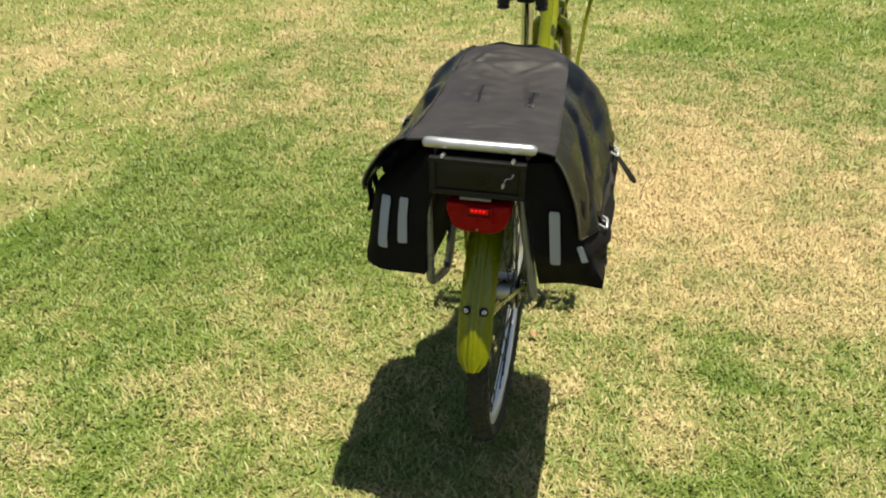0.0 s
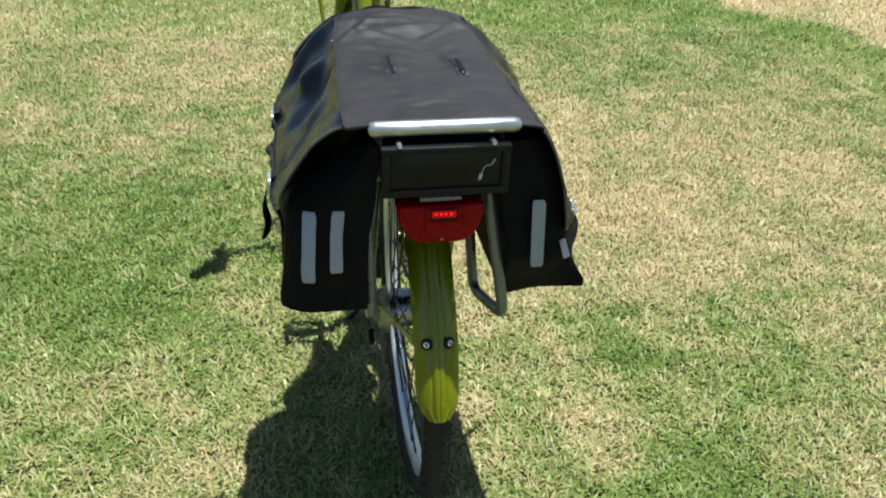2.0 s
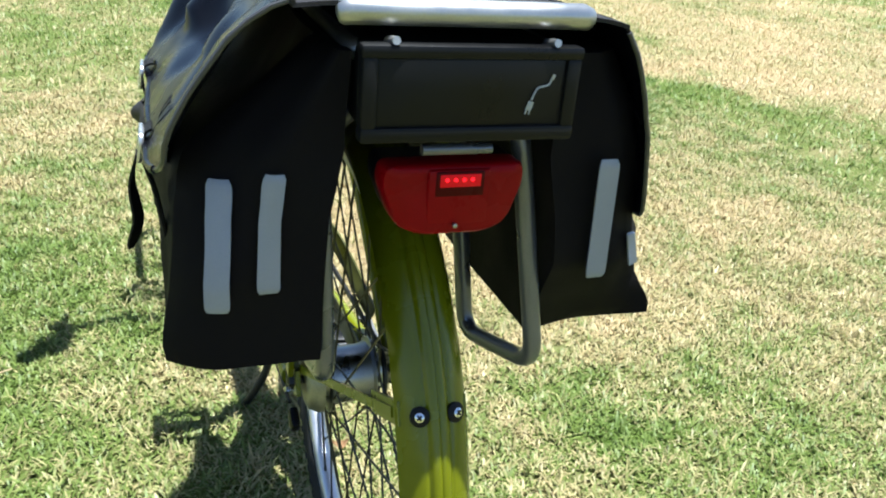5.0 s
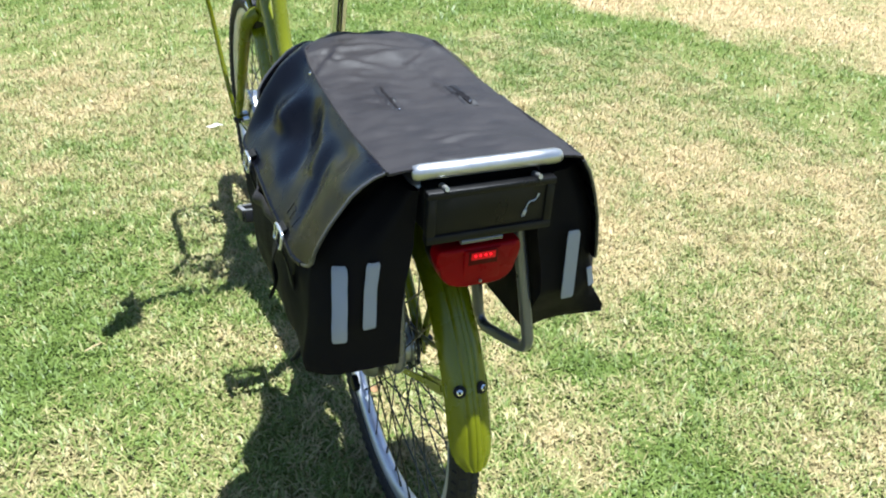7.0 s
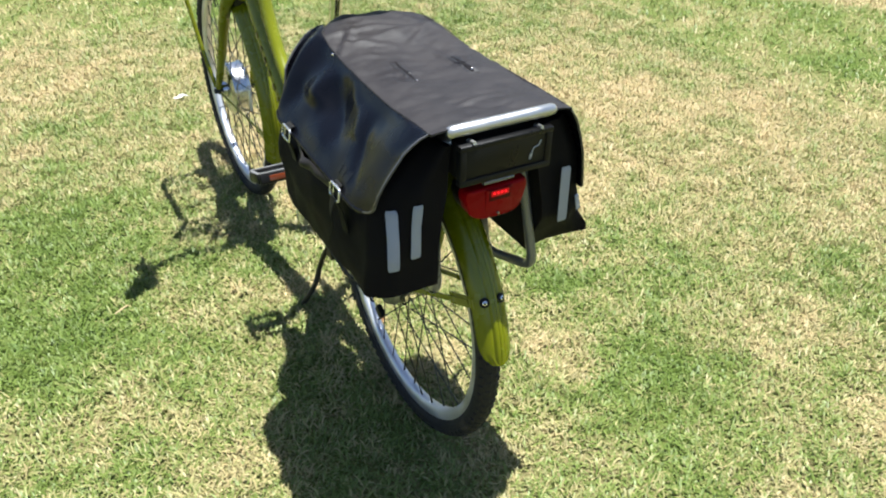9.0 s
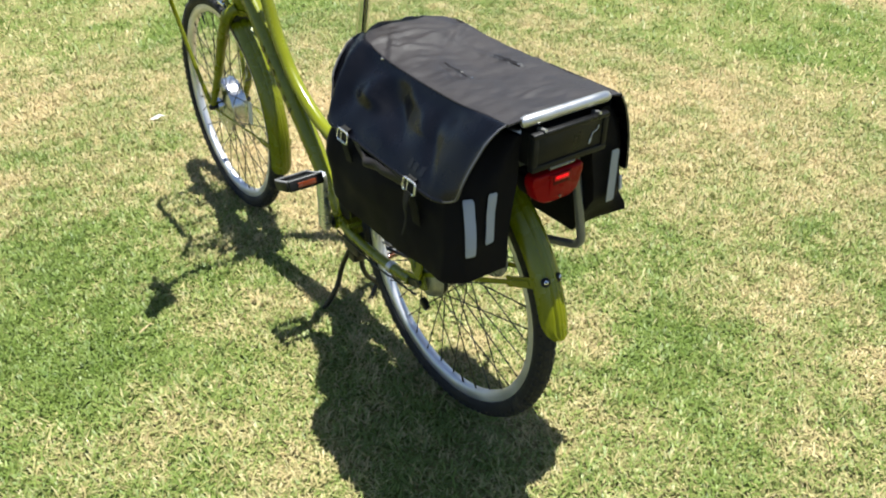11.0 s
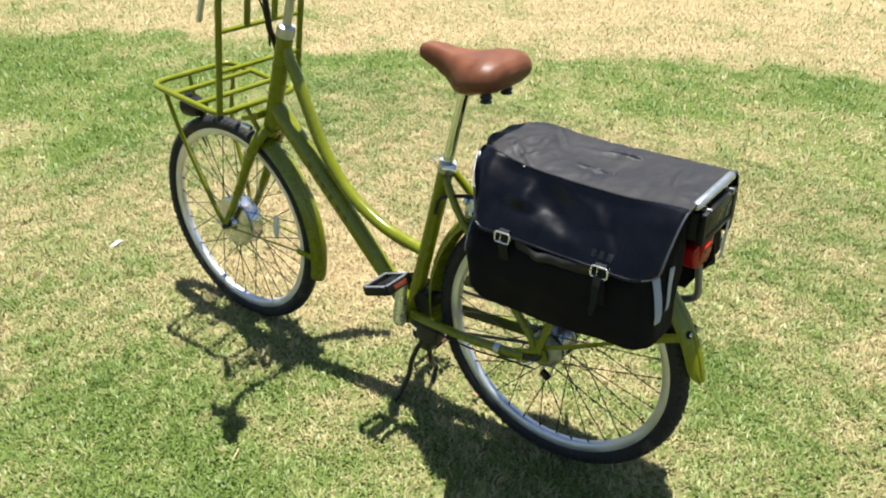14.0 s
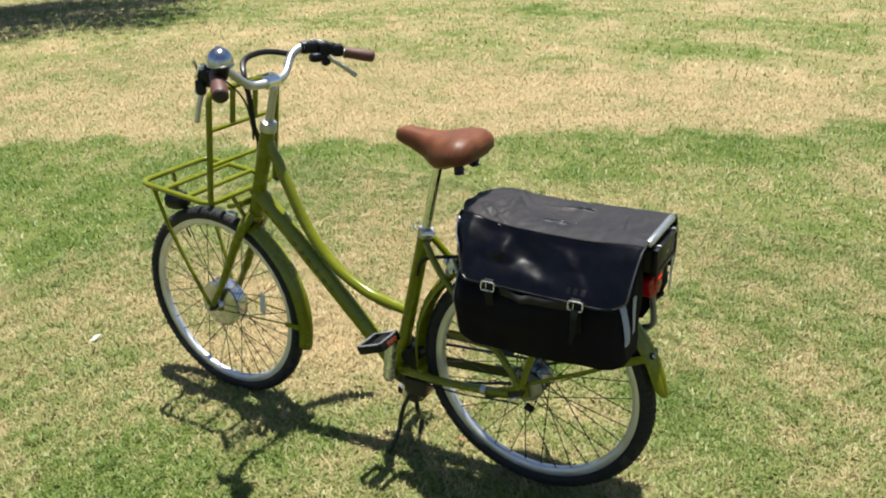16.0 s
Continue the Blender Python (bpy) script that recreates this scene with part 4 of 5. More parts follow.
def tail_shell(scale, y0, y1):
    bm = bmesh.new()
    out = []
    for (x, z) in rounded([(-0.061, 0, 0.787), (0.061, 0, 0.787), (0.063, 0, 0.770), (0.050, 0, 0.735), (0.030, 0, 0.727), (-0.030, 0, 0.727), (-0.050, 0, 0.735), (-0.063, 0, 0.770)], 0.010, 4, True) and [(p.x, p.z) for p in rounded([(-0.061, 0, 0.787), (0.061, 0, 0.787), (0.063, 0, 0.770), (0.050, 0, 0.735), (0.030, 0, 0.727), (-0.030, 0, 0.727), (-0.050, 0, 0.735), (-0.063, 0, 0.770)], 0.010, 4, True)]:
        out.append((x, z))
    rows = [(y0, 1.0), (y1 + 0.006, 1.0), (y1 + 0.002, 0.97), (y1, 0.90)]
    rings = [[bm.verts.new((x * k * scale, y - 0.006 * (1 - (x / 0.063) ** 2) * (y < y0 - 0.001), 0.757 + (z - 0.757) * k * scale)) for x, z in out] for y, k in rows]
    n = len(out)
    for A, B in zip(rings, rings[1:]):
        for k in range(n):
            bm.faces.new((A[k], A[(k + 1) % n], B[(k + 1) % n], B[k]))
    bm.faces.new(rings[0][::-1])
    bm.faces.new(rings[-1])
    return bm
part("lamp_housing", tail_shell(0.94, -0.300, -0.328), BLACKPLASTIC, tail)
part("red_lens", tail_shell(0.955, -0.326, -0.348), REDLENS, tail, "red plastic lens")
part("lens_panel", block(bmesh.new(), (0.002, -0.3500, 0.7600), (0.052, 0.006, 0.046), 0.003), REDLENS, tail)
part("window_frame", block(bmesh.new(), (0.002, -0.3525, 0.7715), (0.040, 0.003, 0.0200), 0.001), DARKLENS, tail, "dark red recessed diode window")
part("diode_window", block(bmesh.new(), (0.002, -0.3533, 0.7745), (0.034, 0.003, 0.0105), 0.001), LAMPGLOW, tail)
for x in (-0.0095, -0.0025, 0.0045, 0.0115):
    part("diode", lathe(bmesh.new(), [(-0.3562, 0.0006), (-0.3556, 0.0015), (-0.3540, 0.0019)], (x, 0, 0.7755), 10, "y"), LAMPRED, tail)
part("lens_screw", lathe(bmesh.new(), [(-0.3565, 0.001), (-0.356, 0.0020), (-0.353, 0.0020)], (0, 0, 0.737), 10, "y"), HUBDARK, tail)

# ---- double pannier ----
def ribbon(pts, width, thick, twist=0.0):
    """A strap along points, its width along y at the top and turned by twist (radians, about z) at its end; the end tapers."""
    p = smooth_path(pts, 4)
    n = len(p) - 1
    def at(u, v):
        k = (v - 0.5) * width * (1.0 if u < 0.85 or not twist else 1.0 - 4.5 * (u - 0.85))
        return p[min(int(round(u * n)), n)] + Vector((k * math.sin(twist * u), k * math.cos(twist * u), 0))
    return sheet(bmesh.new(), at, n, 2, thick)


pannier = tagged(hub_empty("pannier_bag", (0, -0.11, 0.60)), "double black canvas and vinyl pannier bag over the rear carrier", "bag")
def bag_part(name, bm, material, parent=None, label="", **kw):
    """Bag parts are built in place and hung under the bag's base."""
    ob = part(name, bm, material, parent or pannier, label, **kw)
    if parent is None:
        ob.location = -pannier.location
    return ob


def fold(x, y, k=1.0):
    w = 0.004 * noise.noise(Vector((x * 9, y * 9, 1.3))) + 0.0026 * noise.noise(Vector((x * 14 + y * 9, y * 22, 4.1))) + 0.0018 * noise.noise(Vector((x * 40, y * 60, 9.4)))
    # sharp little pleats fan out from the front of the near seam
    for px, py, dx, dy, a in ((-0.045, -0.10, 0.15, 1.0, 0.0022), (0.052, -0.08, -0.1, 1.0, 0.0022), (0.0, -0.27, 1.0, 0.2, 0.003), (-0.085, 0.050, 0.6, 0.8, 0.0035), (-0.060, 0.030, 0.9, -0.4, 0.0035), (-0.050, 0.085, 1.0, -0.1, 0.0022), (0.020, 0.070, 0.9, -0.35, 0.0025), (0.060, 0.035, 0.7, 0.6, 0.003)):
        along, across = (x - px) * dx + (y - py) * dy, (x - px) * -dy + (y - py) * dx
        w += a * math.exp(-(along / 0.045) ** 2) * (math.exp(-(across / 0.007) ** 2) - 0.6 * math.exp(-((across - 0.013) / 0.008) ** 2))
    # pulled folds over the front of the lid
    front = max(0.0, min(1.0, (y + 0.10) / 0.14))
    w += front * 0.0036 * (abs(noise.noise(Vector((x * 13 + y * 6, y * 11 - x * 5, 7.7)))) - 0.2)
    w += front * 0.0022 * (abs(noise.noise(Vector((x * 25, y * 19 + x * 12, 2.2)))) - 0.2)
    return k * w


def top_z(x, y):
    """Height of the lid: flat between the seams, hollow in the middle, rising a little to the front."""
    z = 0.905 - 0.016 * math.exp(-((y + 0.10) / 0.16) ** 2) * math.exp(-(x / 0.09) ** 2)
    z += 0.012 * math.exp(-((y - 0.12) / 0.08) ** 2)
    z -= 0.15 * max(0.0, y - 0.145)
    return z


Y_REAR, Y_FRONT = -0.352, 0.166
def near_rear(y):
    """From 0 to 1 over the rear end of the bag, where the near flap rolls over a rounded shoulder."""
    e = min(1.0, max(0.0, (-0.20 - y) / 0.13))
    return e * e * (3 - 2 * e)


def seam_x(y):
    """Half width of the lid between its two seams."""
    return lerp_list(y, [-0.352, -0.30, -0.1, 0.05, 0.11, 0.14, 0.166], [0.128, 0.128, 0.122, 0.116, 0.110, 0.094, 0.080])


def lid(u, v):
    y = Y_REAR + (Y_FRONT - Y_REAR) * u
    s = 2 * v - 1
    x = s * seam_x(y)
    z = top_z(x, y) + fold(x, y)
    z += 0.010 * (1 - abs(s)) ** 0.5 * math.exp(-((y - 0.045 - 0.02 * s) / 0.012) ** 2) * 0.6
    z -= 0.012 * abs(s) ** 3 * (1.0 if s > 0 else 1 - 0.85 * near_rear(y))
    y -= 0.012 * max(0.0, (y - 0.06) / 0.09) * abs(s) ** 6
    return (x, y, z)


def flap(side):
    def fn(u, v):
        # u runs front to rear, v from the seam down to the hem
        y = Y_FRONT + (Y_REAR - Y_FRONT) * u
        sx = seam_x(y)
        z0 = top_z(sx, y) - 0.012 * (1.0 if side > 0 else 1 - 0.85 * near_rear(y))
        hem = 0.771 if side < 0 else lerp_list(y, [-0.352, -0.22, -0.02, 0.166], [0.722, 0.714, 0.748, 0.752])
        w = v
        edge = min(u, 1 - u) * (Y_FRONT - Y_REAR)
        corner = (0.078 if side < 0 else 0.055) if u > 0.5 else 0.095 if side < 0 else 0.080
        if edge < corner:
            hem += ((0.034 if u > 0.5 else 0.072) if side < 0 else 0.012 if u > 0.5 else 0.03) * (1 - math.sqrt(max(0.0, 1 - (1 - edge / corner) ** 2)))
        z = z0 + (hem - z0) * (1 - (1 - w) ** 1.0)
        out = lerp_list(w, [0, 0.15, 0.35, 0.6, 0.85, 1.0], [0.0, 0.012, 0.036, 0.062, 0.086, 0.099] if side < 0 else [0.0, 0.032, 0.058, 0.080, 0.095, 0.103])
        x = sx + out * lerp_list(y, [-0.352, -0.28, 0.05, 0.15], [0.86, 0.97, 1.02, 1.05] if side < 0 else [0.54, 0.80, 1.06, 1.12])
        yy = y
        # the ends of the flap curve in towards the wheel ahead and lie back behind
        f = max(0.0, (y - 0.06) / 0.09)
        yy -= f * (0.012 * max(0.0, 1 - w / 0.5) ** 2 + 0.010 * math.sin(math.pi * w) + 0.045 * w * w)
        yy += (0.008 if side < 0 else 0.012) * max(0.0, (-0.25 - y) / 0.10) * w
        # big soft creases: one deep pull near the front, lesser ones behind
        d = 0.0
        if side < 0:
            r = math.hypot((y + 0.090 + 0.07 * (w - 0.4)) / 0.068, (w - 0.44) / 0.27) + 0.35 * noise.noise(Vector((y * 16, w * 3.2, 6.6)))
            d += -0.021 * math.exp(-(r / 0.90) ** 2) + 0.003 * math.exp(-((r - 1.25) / 0.25) ** 2) * (1.0 if w < 0.5 else 0.2)
            # a shelf that catches the light and breaks off sharply underneath
            rise, drop = min(1.0, max(0.0, (w - 0.06) / 0.42)), min(1.0, max(0.0, (w - 0.46) / 0.17))
            d += 0.015 * rise * rise * (3 - 2 * rise) * (1 - drop * drop * (3 - 2 * drop)) * math.exp(-((y - 0.010 + 0.03 * w) / (0.030 if y < 0.010 - 0.03 * w else 0.055)) ** 2)
            d += 0.004 * math.exp(-((y + 0.165 - 0.05 * (w - 0.4)) / 0.035) ** 2) * math.exp(-((w - 0.34) / 0.22) ** 2)
            d += 0.003 * math.exp(-((y + 0.100) / 0.070) ** 2) * math.exp(-((w - 0.78) / 0.14) ** 2)
            d += -0.007 * math.exp(-((y - 0.045) / 0.030) ** 2) * math.exp(-((w - 0.50) / 0.25) ** 2)
            d += 0.005 * math.exp(-((y - 0.105) / 0.030) ** 2) * math.exp(-((w - 0.45) / 0.30) ** 2)
            d += -0.006 * math.exp(-((y + 0.225 + 0.10 * (w - 0.5)) / 0.018) ** 2) * math.exp(-((w - 0.55) / 0.25) ** 2)
            # both ends roll over a rounded shoulder and hang steeply below it
            ahead = min(1.0, max(0.0, (y - 0.04) / 0.09))
            d += (0.017 * near_rear(y) + 0.017 * ahead * ahead * (3 - 2 * ahead)) * math.sin(math.pi * w ** 0.62)
        else:
            d += -0.016 * math.exp(-((y + 0.20 + 0.20 * (w - 0.4)) / 0.022) ** 2) * math.exp(-((w - 0.5) / 0.35) ** 2)
            d += -0.016 * math.exp(-((y + 0.02) / 0.040) ** 2) * math.exp(-((w - 0.4) / 0.3) ** 2)
        d += 0.006 * noise.noise(Vector((y * 8, w * 1.8, side * 3.7))) * min(1, w * w * 6) + 0.0018 * noise.noise(Vector((y * 19 + w, w * 3.6, side * 5.3))) * min(1, w * 3) + 0.0005 * noise.noise(Vector((y * 30, w * 5, side * 8.1)))
        nx, nz = lerp_list(w, [0, 0.3, 1], [0.3, 0.7, 1.0]), lerp_list(w, [0, 0.3, 1], [0.9, 0.65, 0.1])
        return (side * (x + d * nx), yy, z + d * nz)
    return fn


lid_ob = bag_part("lid", sheet(bmesh.new(), lid, 120, 60, 0.003), CANVAS, label="flat black canvas lid with wrinkles", angle=80)
FL, FR = flap(-1), flap(1)
for fn, side in ((FL, -1), (FR, 1)):
    flap_ob = bag_part("flap", sheet(bmesh.new(), fn, 84, 30, 0.003), VINYL, label="glossy black vinyl side flap", angle=80)
    hem_front = [fn(0, v) for v in np.linspace(0.02, 1, 10)] + [fn(u, 1) for u in np.linspace(0.01, 0.10, 8)]
    hem_low = [fn(u, 1) for u in np.linspace(0.10, 0.93, 60)]
    hem_rear = [fn(u, 1) for u in np.linspace(0.93, 0.99, 6)] + [fn(1, v) for v in np.linspace(1, 0.02, 10)]
    for run in (hem_front, hem_rear):
        bag_part("piping", tube(bmesh.new(), run, 0.0022, 8), PIPING, label="pale grey piped edge")
    bag_part("hem", tube(bmesh.new(), hem_low, 0.0036, 8), VINYL, label="rolled black vinyl hem")
    seam = [fn(u, 0.0) for u in np.linspace(0, 1, 50)]
    bag_part("seam", tube(bmesh.new(), [Vector(p) + Vector((0, 0, 0.001)) for p in seam], 0.0022, 6), CANVAS)

bag_part("rivet", lathe(bmesh.new(), [(-0.001, 0.0032), (0.0012, 0.0030), (0.0022, 0.0012)], Vector(FL(0.265, 0.03)) + Vector((-0.001, 0, 0.002)), 14, "z"), CHROME, label="chrome rivet on the seam")

# two stitched handle slots in the lid: a creased one and an open one
for x, y0, y1, half, hole in ((-0.041, -0.150, -0.060, 0.0028, BODYCLOTH), (0.061, -0.158, -0.082, 0.0058, BODYCLOTH)):
    def patch(u, v, x=x, y0=y0, y1=y1):
        y = y0 - 0.006 + (y1 - y0 + 0.012) * u
        xx = x + 0.021 * (v - 0.5) * (0.9 + 0.1 * math.sin(9 * u))
        edge = min(1.0, min(u, 1 - u, v, 1 - v) / 0.12)
        lift = -0.0004 + edge * (0.0010 + 0.0026 * noise.noise(Vector((xx * 130, y * 90, 3.0))) - 0.0018 * math.exp(-((v - 0.5) / 0.18) ** 2))
        return (xx, y, top_z(xx, y) + fold(xx, y) + lift)
    bag_part("slot_patch", sheet(bmesh.new(), patch, 26, 10, 0.0016), PATCHVINYL, label="wrinkled glossy patch round a handle slot", angle=80)
    def slot(u, v, x=x, y0=y0, y1=y1, half=half):
        y = y0 + (y1 - y0) * u
        xx = x + half * (v - 0.5) * 2 * (0.35 + 0.65 * math.sin(3.14 * u)) + 0.0012 * math.sin(7 * u)
        return (xx, y, top_z(xx, y) + fold(xx, y) + 0.0009)
    bag_part("handle_slot", sheet(bmesh.new(), slot, 14, 6, 0.0012), hole, label="stitched vinyl handle slot", angle=80)
    # a tiny chrome stud added at the rear end to make the glint there
    for yy in (y0 + 0.004,):
        bag_part("rivet", lathe(bmesh.new(), [(-0.001, 0.0018), (0.0010, 0.0016), (0.0016, 0.0008)], (x, yy, top_z(x, yy) + fold(x, yy) + 0.0018), 12, "z"), CHROME)


def bag_body(side):
    """A soft box of cloth that hangs beside the wheel; the off side one sags and flares at its foot."""
    bm = bmesh.new()
    ny, nz, nx = 30, 20, 10
    def at(a, b, c):
        # a: inner to outer, b: front to rear, c: foot to top
        y = 0.122 + (-0.340 - 0.122) * b
        foot = lerp_list(b, [0, 0.12, 0.5, 0.9, 1], [0.612, 0.588, 0.588, 0.606, 0.616])
        if side > 0:
            foot = lerp_list(b, [0, 0.12, 0.5, 0.9, 1], [0.612, 0.588, 0.585, 0.588, 0.588])
        z = foot + (0.870 - foot) * c
        xi = lerp_list(c, [0, 0.5, 0.7, 1], [0.102, 0.098, 0.088, 0.084] if side < 0 else [0.112, 0.098, 0.084, 0.082])
        xo = lerp_list(c, [0, 0.06, 0.3, 0.6, 0.68, 0.8, 1], [0.219, 0.220, 0.217, 0.205, 0.197, 0.160, 0.110])
        if side > 0:
            flare = max(0.0, 1 - c / 0.35)
            xo = lerp_list(c, [0, 0.06, 0.22, 0.4, 0.6, 0.7, 0.85, 1], [0.234, 0.235, 0.212, 0.193, 0.187, 0.182, 0.166, 0.138]) * (1 - 0.06 * (1 - b) * flare)
            xo += 0.034 * min(1.0, (1 - b) / 0.22) * math.exp(-((c - 0.36) / 0.14) ** 2)
            z += flare * a * lerp_list(b, [0, 0.5, 1], [-0.012, -0.006, 0.020])
            y += flare * max(0.0, (b - 0.6) / 0.4) * (0.055 - 0.022 * a)
            y += 0.022 * max(0.0, (a - 0.66) / 0.34) * max(0.0, (b - 0.85) / 0.15) * min(1.0, c / 0.2)
        if side < 0:
            slim = min(1.0, (1 - b) / 0.15)
            xo += slim * (lerp_list(c, [0, 0.06, 0.3, 0.52, 0.62, 0.8, 1], [0.210, 0.212, 0.214, 0.205, 0.180, 0.125, 0.100]) - xo)
            y += (0.030 * max(0.0, (a - 0.62) / 0.38) ** 2 + 0.026 * min(1.0, max(0.0, (a - 0.45) / 0.25)) * min(1.0, max(0.0, (c - 0.28) / 0.40)) - 0.004 + 0.004 * max(0.0, (0.60 - a) / 0.60)) * max(0.0, (b - 0.85) / 0.15)
        x = xi + (xo - xi) * a
        ey = min(b, 1 - b) * 0.46
        if ey < 0.03 and b < 0.5:
            x -= (a - 0.25) * 0.030 * (1 - ey / 0.03) ** 2 * (0.4 if b > 0.5 else 1)
        puff = math.sin(math.pi * b) * math.sin(math.pi * min(1, c * 1.1))
        x += a * 0.010 * puff + a * 0.010 * noise.noise(Vector((y * 10, z * 12, side * 5.0)))
        x += a * 0.008 * math.exp(-((y + 0.10) / 0.07) ** 2) * math.exp(-((c - 0.55) / 0.10) ** 2)
        y += (b - 0.5) * 0.012 * math.sin(math.pi * a) + 0.004 * noise.noise(Vector((x * 20, z * 14, 2.0 + side)))
        return Vector((side * x, y, z))
    grid = {}
    def vert(i, j, k):
        key = (i, j, k)
        if key not in grid:
            grid[key] = bm.verts.new(at(i / nx, j / ny, k / nz))
        return grid[key]
    for j in range(ny):
        for k in range(nz):
            bm.faces.new([vert(0, *q) for q in ((j, k), (j + 1, k), (j + 1, k + 1), (j, k + 1))])
            bm.faces.new([vert(nx, *q) for q in ((j, k), (j, k + 1), (j + 1, k + 1), (j + 1, k))])
    for i in range(nx):
        for k in range(nz):
            bm.faces.new([vert(q[0], 0, q[1]) for q in ((i, k), (i, k + 1), (i + 1, k + 1), (i + 1, k))])
            bm.faces.new([vert(q[0], ny, q[1]) for q in ((i, k), (i + 1, k), (i + 1, k + 1), (i, k + 1))])
        for j in range(ny):
            bm.faces.new([vert(q[0], q[1], 0) for q in ((i, j), (i + 1, j), (i + 1, j + 1), (i, j + 1))])
            bm.faces.new([vert(q[0], q[1], nz) for q in ((i, j), (i, j + 1), (i + 1, j + 1), (i + 1, j))])
    return bag_part("bag_side", bm, BODYCLOTH, label="black nylon pannier pocket", angle=60), at


for side in (-1, 1):
    body, at = bag_body(side)
    # reflective tapes on the rear end
    tapes = (((0.645, 0.805), (0.205, 0.605)), ((0.325, 0.475), (0.260, 0.64))) if side < 0 else (((0.36, 0.55), (0.295, 0.70)), ((0.86, 0.97), (0.28, 0.42)))
    for (a0, a1), (c0, c1) in tapes:
        def tape(u, v, a0=a0, a1=a1, c0=c0, c1=c1, at=at):
            lean = 0.20 * (v - 0.3) if at is not None and side > 0 else (0.07 if a0 > 0.5 else 0.06) * (v - 0.5)
            e = min(v, 1 - v) / 0.07
            r = 0.78 + 0.22 * math.sqrt(max(0.0, 1 - (1 - min(1.0, e)) ** 2))
            p = at((a0 + a1) / 2 + (a1 - a0) * (u - 0.5) * r + lean, 1.0, c0 + (c1 - c0) * v)
            if side > 0:
                p = at((a0 + a1) / 2 + (a1 - a0) * (u - 0.5) * r + (0.06 if a0 < 0.6 else 0.01), 1.0, c1).lerp(at((a0 + a1) / 2 + (a1 - a0) * (u - 0.5) * r - (0.05 if a0 < 0.6 else 0.0), 1.0, c0), 1 - v) + Vector((0, -0.011 if a0 < 0.6 else -0.003, 0))
            k = 0.004 * (1 if 0.02 < v < 0.98 else 0.6)
            return p + Vector((0, -k, 0))
        bag_part("reflective_tape", sheet(bmesh.new(), tape, 4, 28, 0.0015), REFLECTIVE, label="grey reflective tape")
    def ftape(u, v, at=at):
        return at(0.78 + 0.21 * u, 0.0, 0.28 + 0.44 * v) + Vector((side * 0.0015, 0.004, 0))
    bag_part("reflective_tape", sheet(bmesh.new(), ftape, 3, 12, 0.0015), REFLECTIVE, label="grey reflective tape")
    # straps with buckles under the hem
    fn = FL if side < 0 else FR
    for ub in ((0.303, 0.753) if side < 0 else (0.318, 0.790)):
        hx_, hy_, hz_ = fn(ub, 1.0)
        top = Vector(fn(ub, 0.90)) + Vector((side * 0.004, 0, 0))
        c = Vector((hx_ + side * 0.003, hy_, hz_ - 0.002))
        strap = [top, c + Vector((0, 0, 0.010)), c + Vector((side * 0.003, 0, -0.010)), c + Vector((side * -0.006, 0, -0.045)), c + Vector((side * -0.012, 0, -0.085))]
        s_ob = bag_part("strap", ribbon(strap, 0.024, 0.0022), WEBBING, label="black webbing strap")
        bm = bmesh.new()
        tip = 1.0 if side > 0 else 0.15
        ring = rounded([c + Vector((side * (0.004 if side < 0 else 0.001) - side * tip * dz, dy, dz * (1.0 if side < 0 else 0.5) + (0.004 if side > 0 else 0.0))) for dy, dz in ((-0.018, -0.0110), (0.018, -0.0110), (0.018, 0.0110), (-0.018, 0.0110))], 0.006, 4, True)
        tube(bm, ring, 0.0021, 8, closed=True)
        tube(bm, [c + Vector((side * (0.005 + tip * 0.011), 0.004, -0.011)), c + Vector((side * (0.005 - tip * 0.011), 0.004, 0.011))] if side < 0 else [c + Vector((0.012, 0.004, -0.0015)), c + Vector((-0.010, 0.004, 0.0095))], 0.0014, 6)
        bag_part("buckle", bm, BUCKLE, label="rectangular chrome roller buckle")
        if side > 0 and ub < 0.5:
            loose = [c + Vector((0.007, 0, -0.006)), c + Vector((0.022, 0.010, -0.030)), c + Vector((0.040, 0.024, -0.060)), c + Vector((0.056, 0.036, -0.088))]
        elif ub > 0.5:
            loose = [c + Vector((side * 0.007, 0, -0.008)), c + Vector((side * 0.013, 0, -0.035)), c + Vector((side * 0.010, 0.002, -0.068)), c + Vector((side * 0.018, 0.004, -0.096))]
        else:
            continue
        bag_part("strap_end", ribbon(loose, 0.018, 0.002, 0.7), WEBBING, label="loose webbing strap end")
    # slack lip of the pocket showing under the hem between the buckles
    def lip(u, v, fn=fn, side=side):
        q = Vector(fn(0.355 + 0.345 * u, 1.0))
        bulge = math.sin(math.pi * u) ** 0.8 * (0.72 + 0.45 * max(0.0, 1 - abs(u - 0.36) / 0.16) + 0.25 * noise.noise(Vector((u * 7, v * 2, side * 2.0))))
        sag = 0.002 * math.sin(math.pi * u) + 0.005 * math.exp(-((u - 0.30) / 0.12) ** 2)
        return q + Vector((side * (-0.001 + 0.017 * bulge * math.sin(math.pi * (0.15 + 0.7 * v))) - side * (0.014 if side < 0 else 0.002) * v * v, 0, -0.001 - sag * (1 - 0.4 * v) - 0.030 * v))
    bag_part("pocket_lip", sheet(bmesh.new(), lip, 30, 8, 0.002), CANVAS, label="slack black canvas pocket lip", angle=80)

# front panels that close the bag under the lid
bag_part("front_panel", sheet(bmesh.new(), lambda u, v: ((u - 0.5) * 0.19, Y_FRONT - 0.008 - 0.006 * v + 0.004 * math.sin(9 * u), 0.893 - 0.075 * v), 16, 4, 0.003), BODYCLOTH, label="black cloth front panel", angle=80)

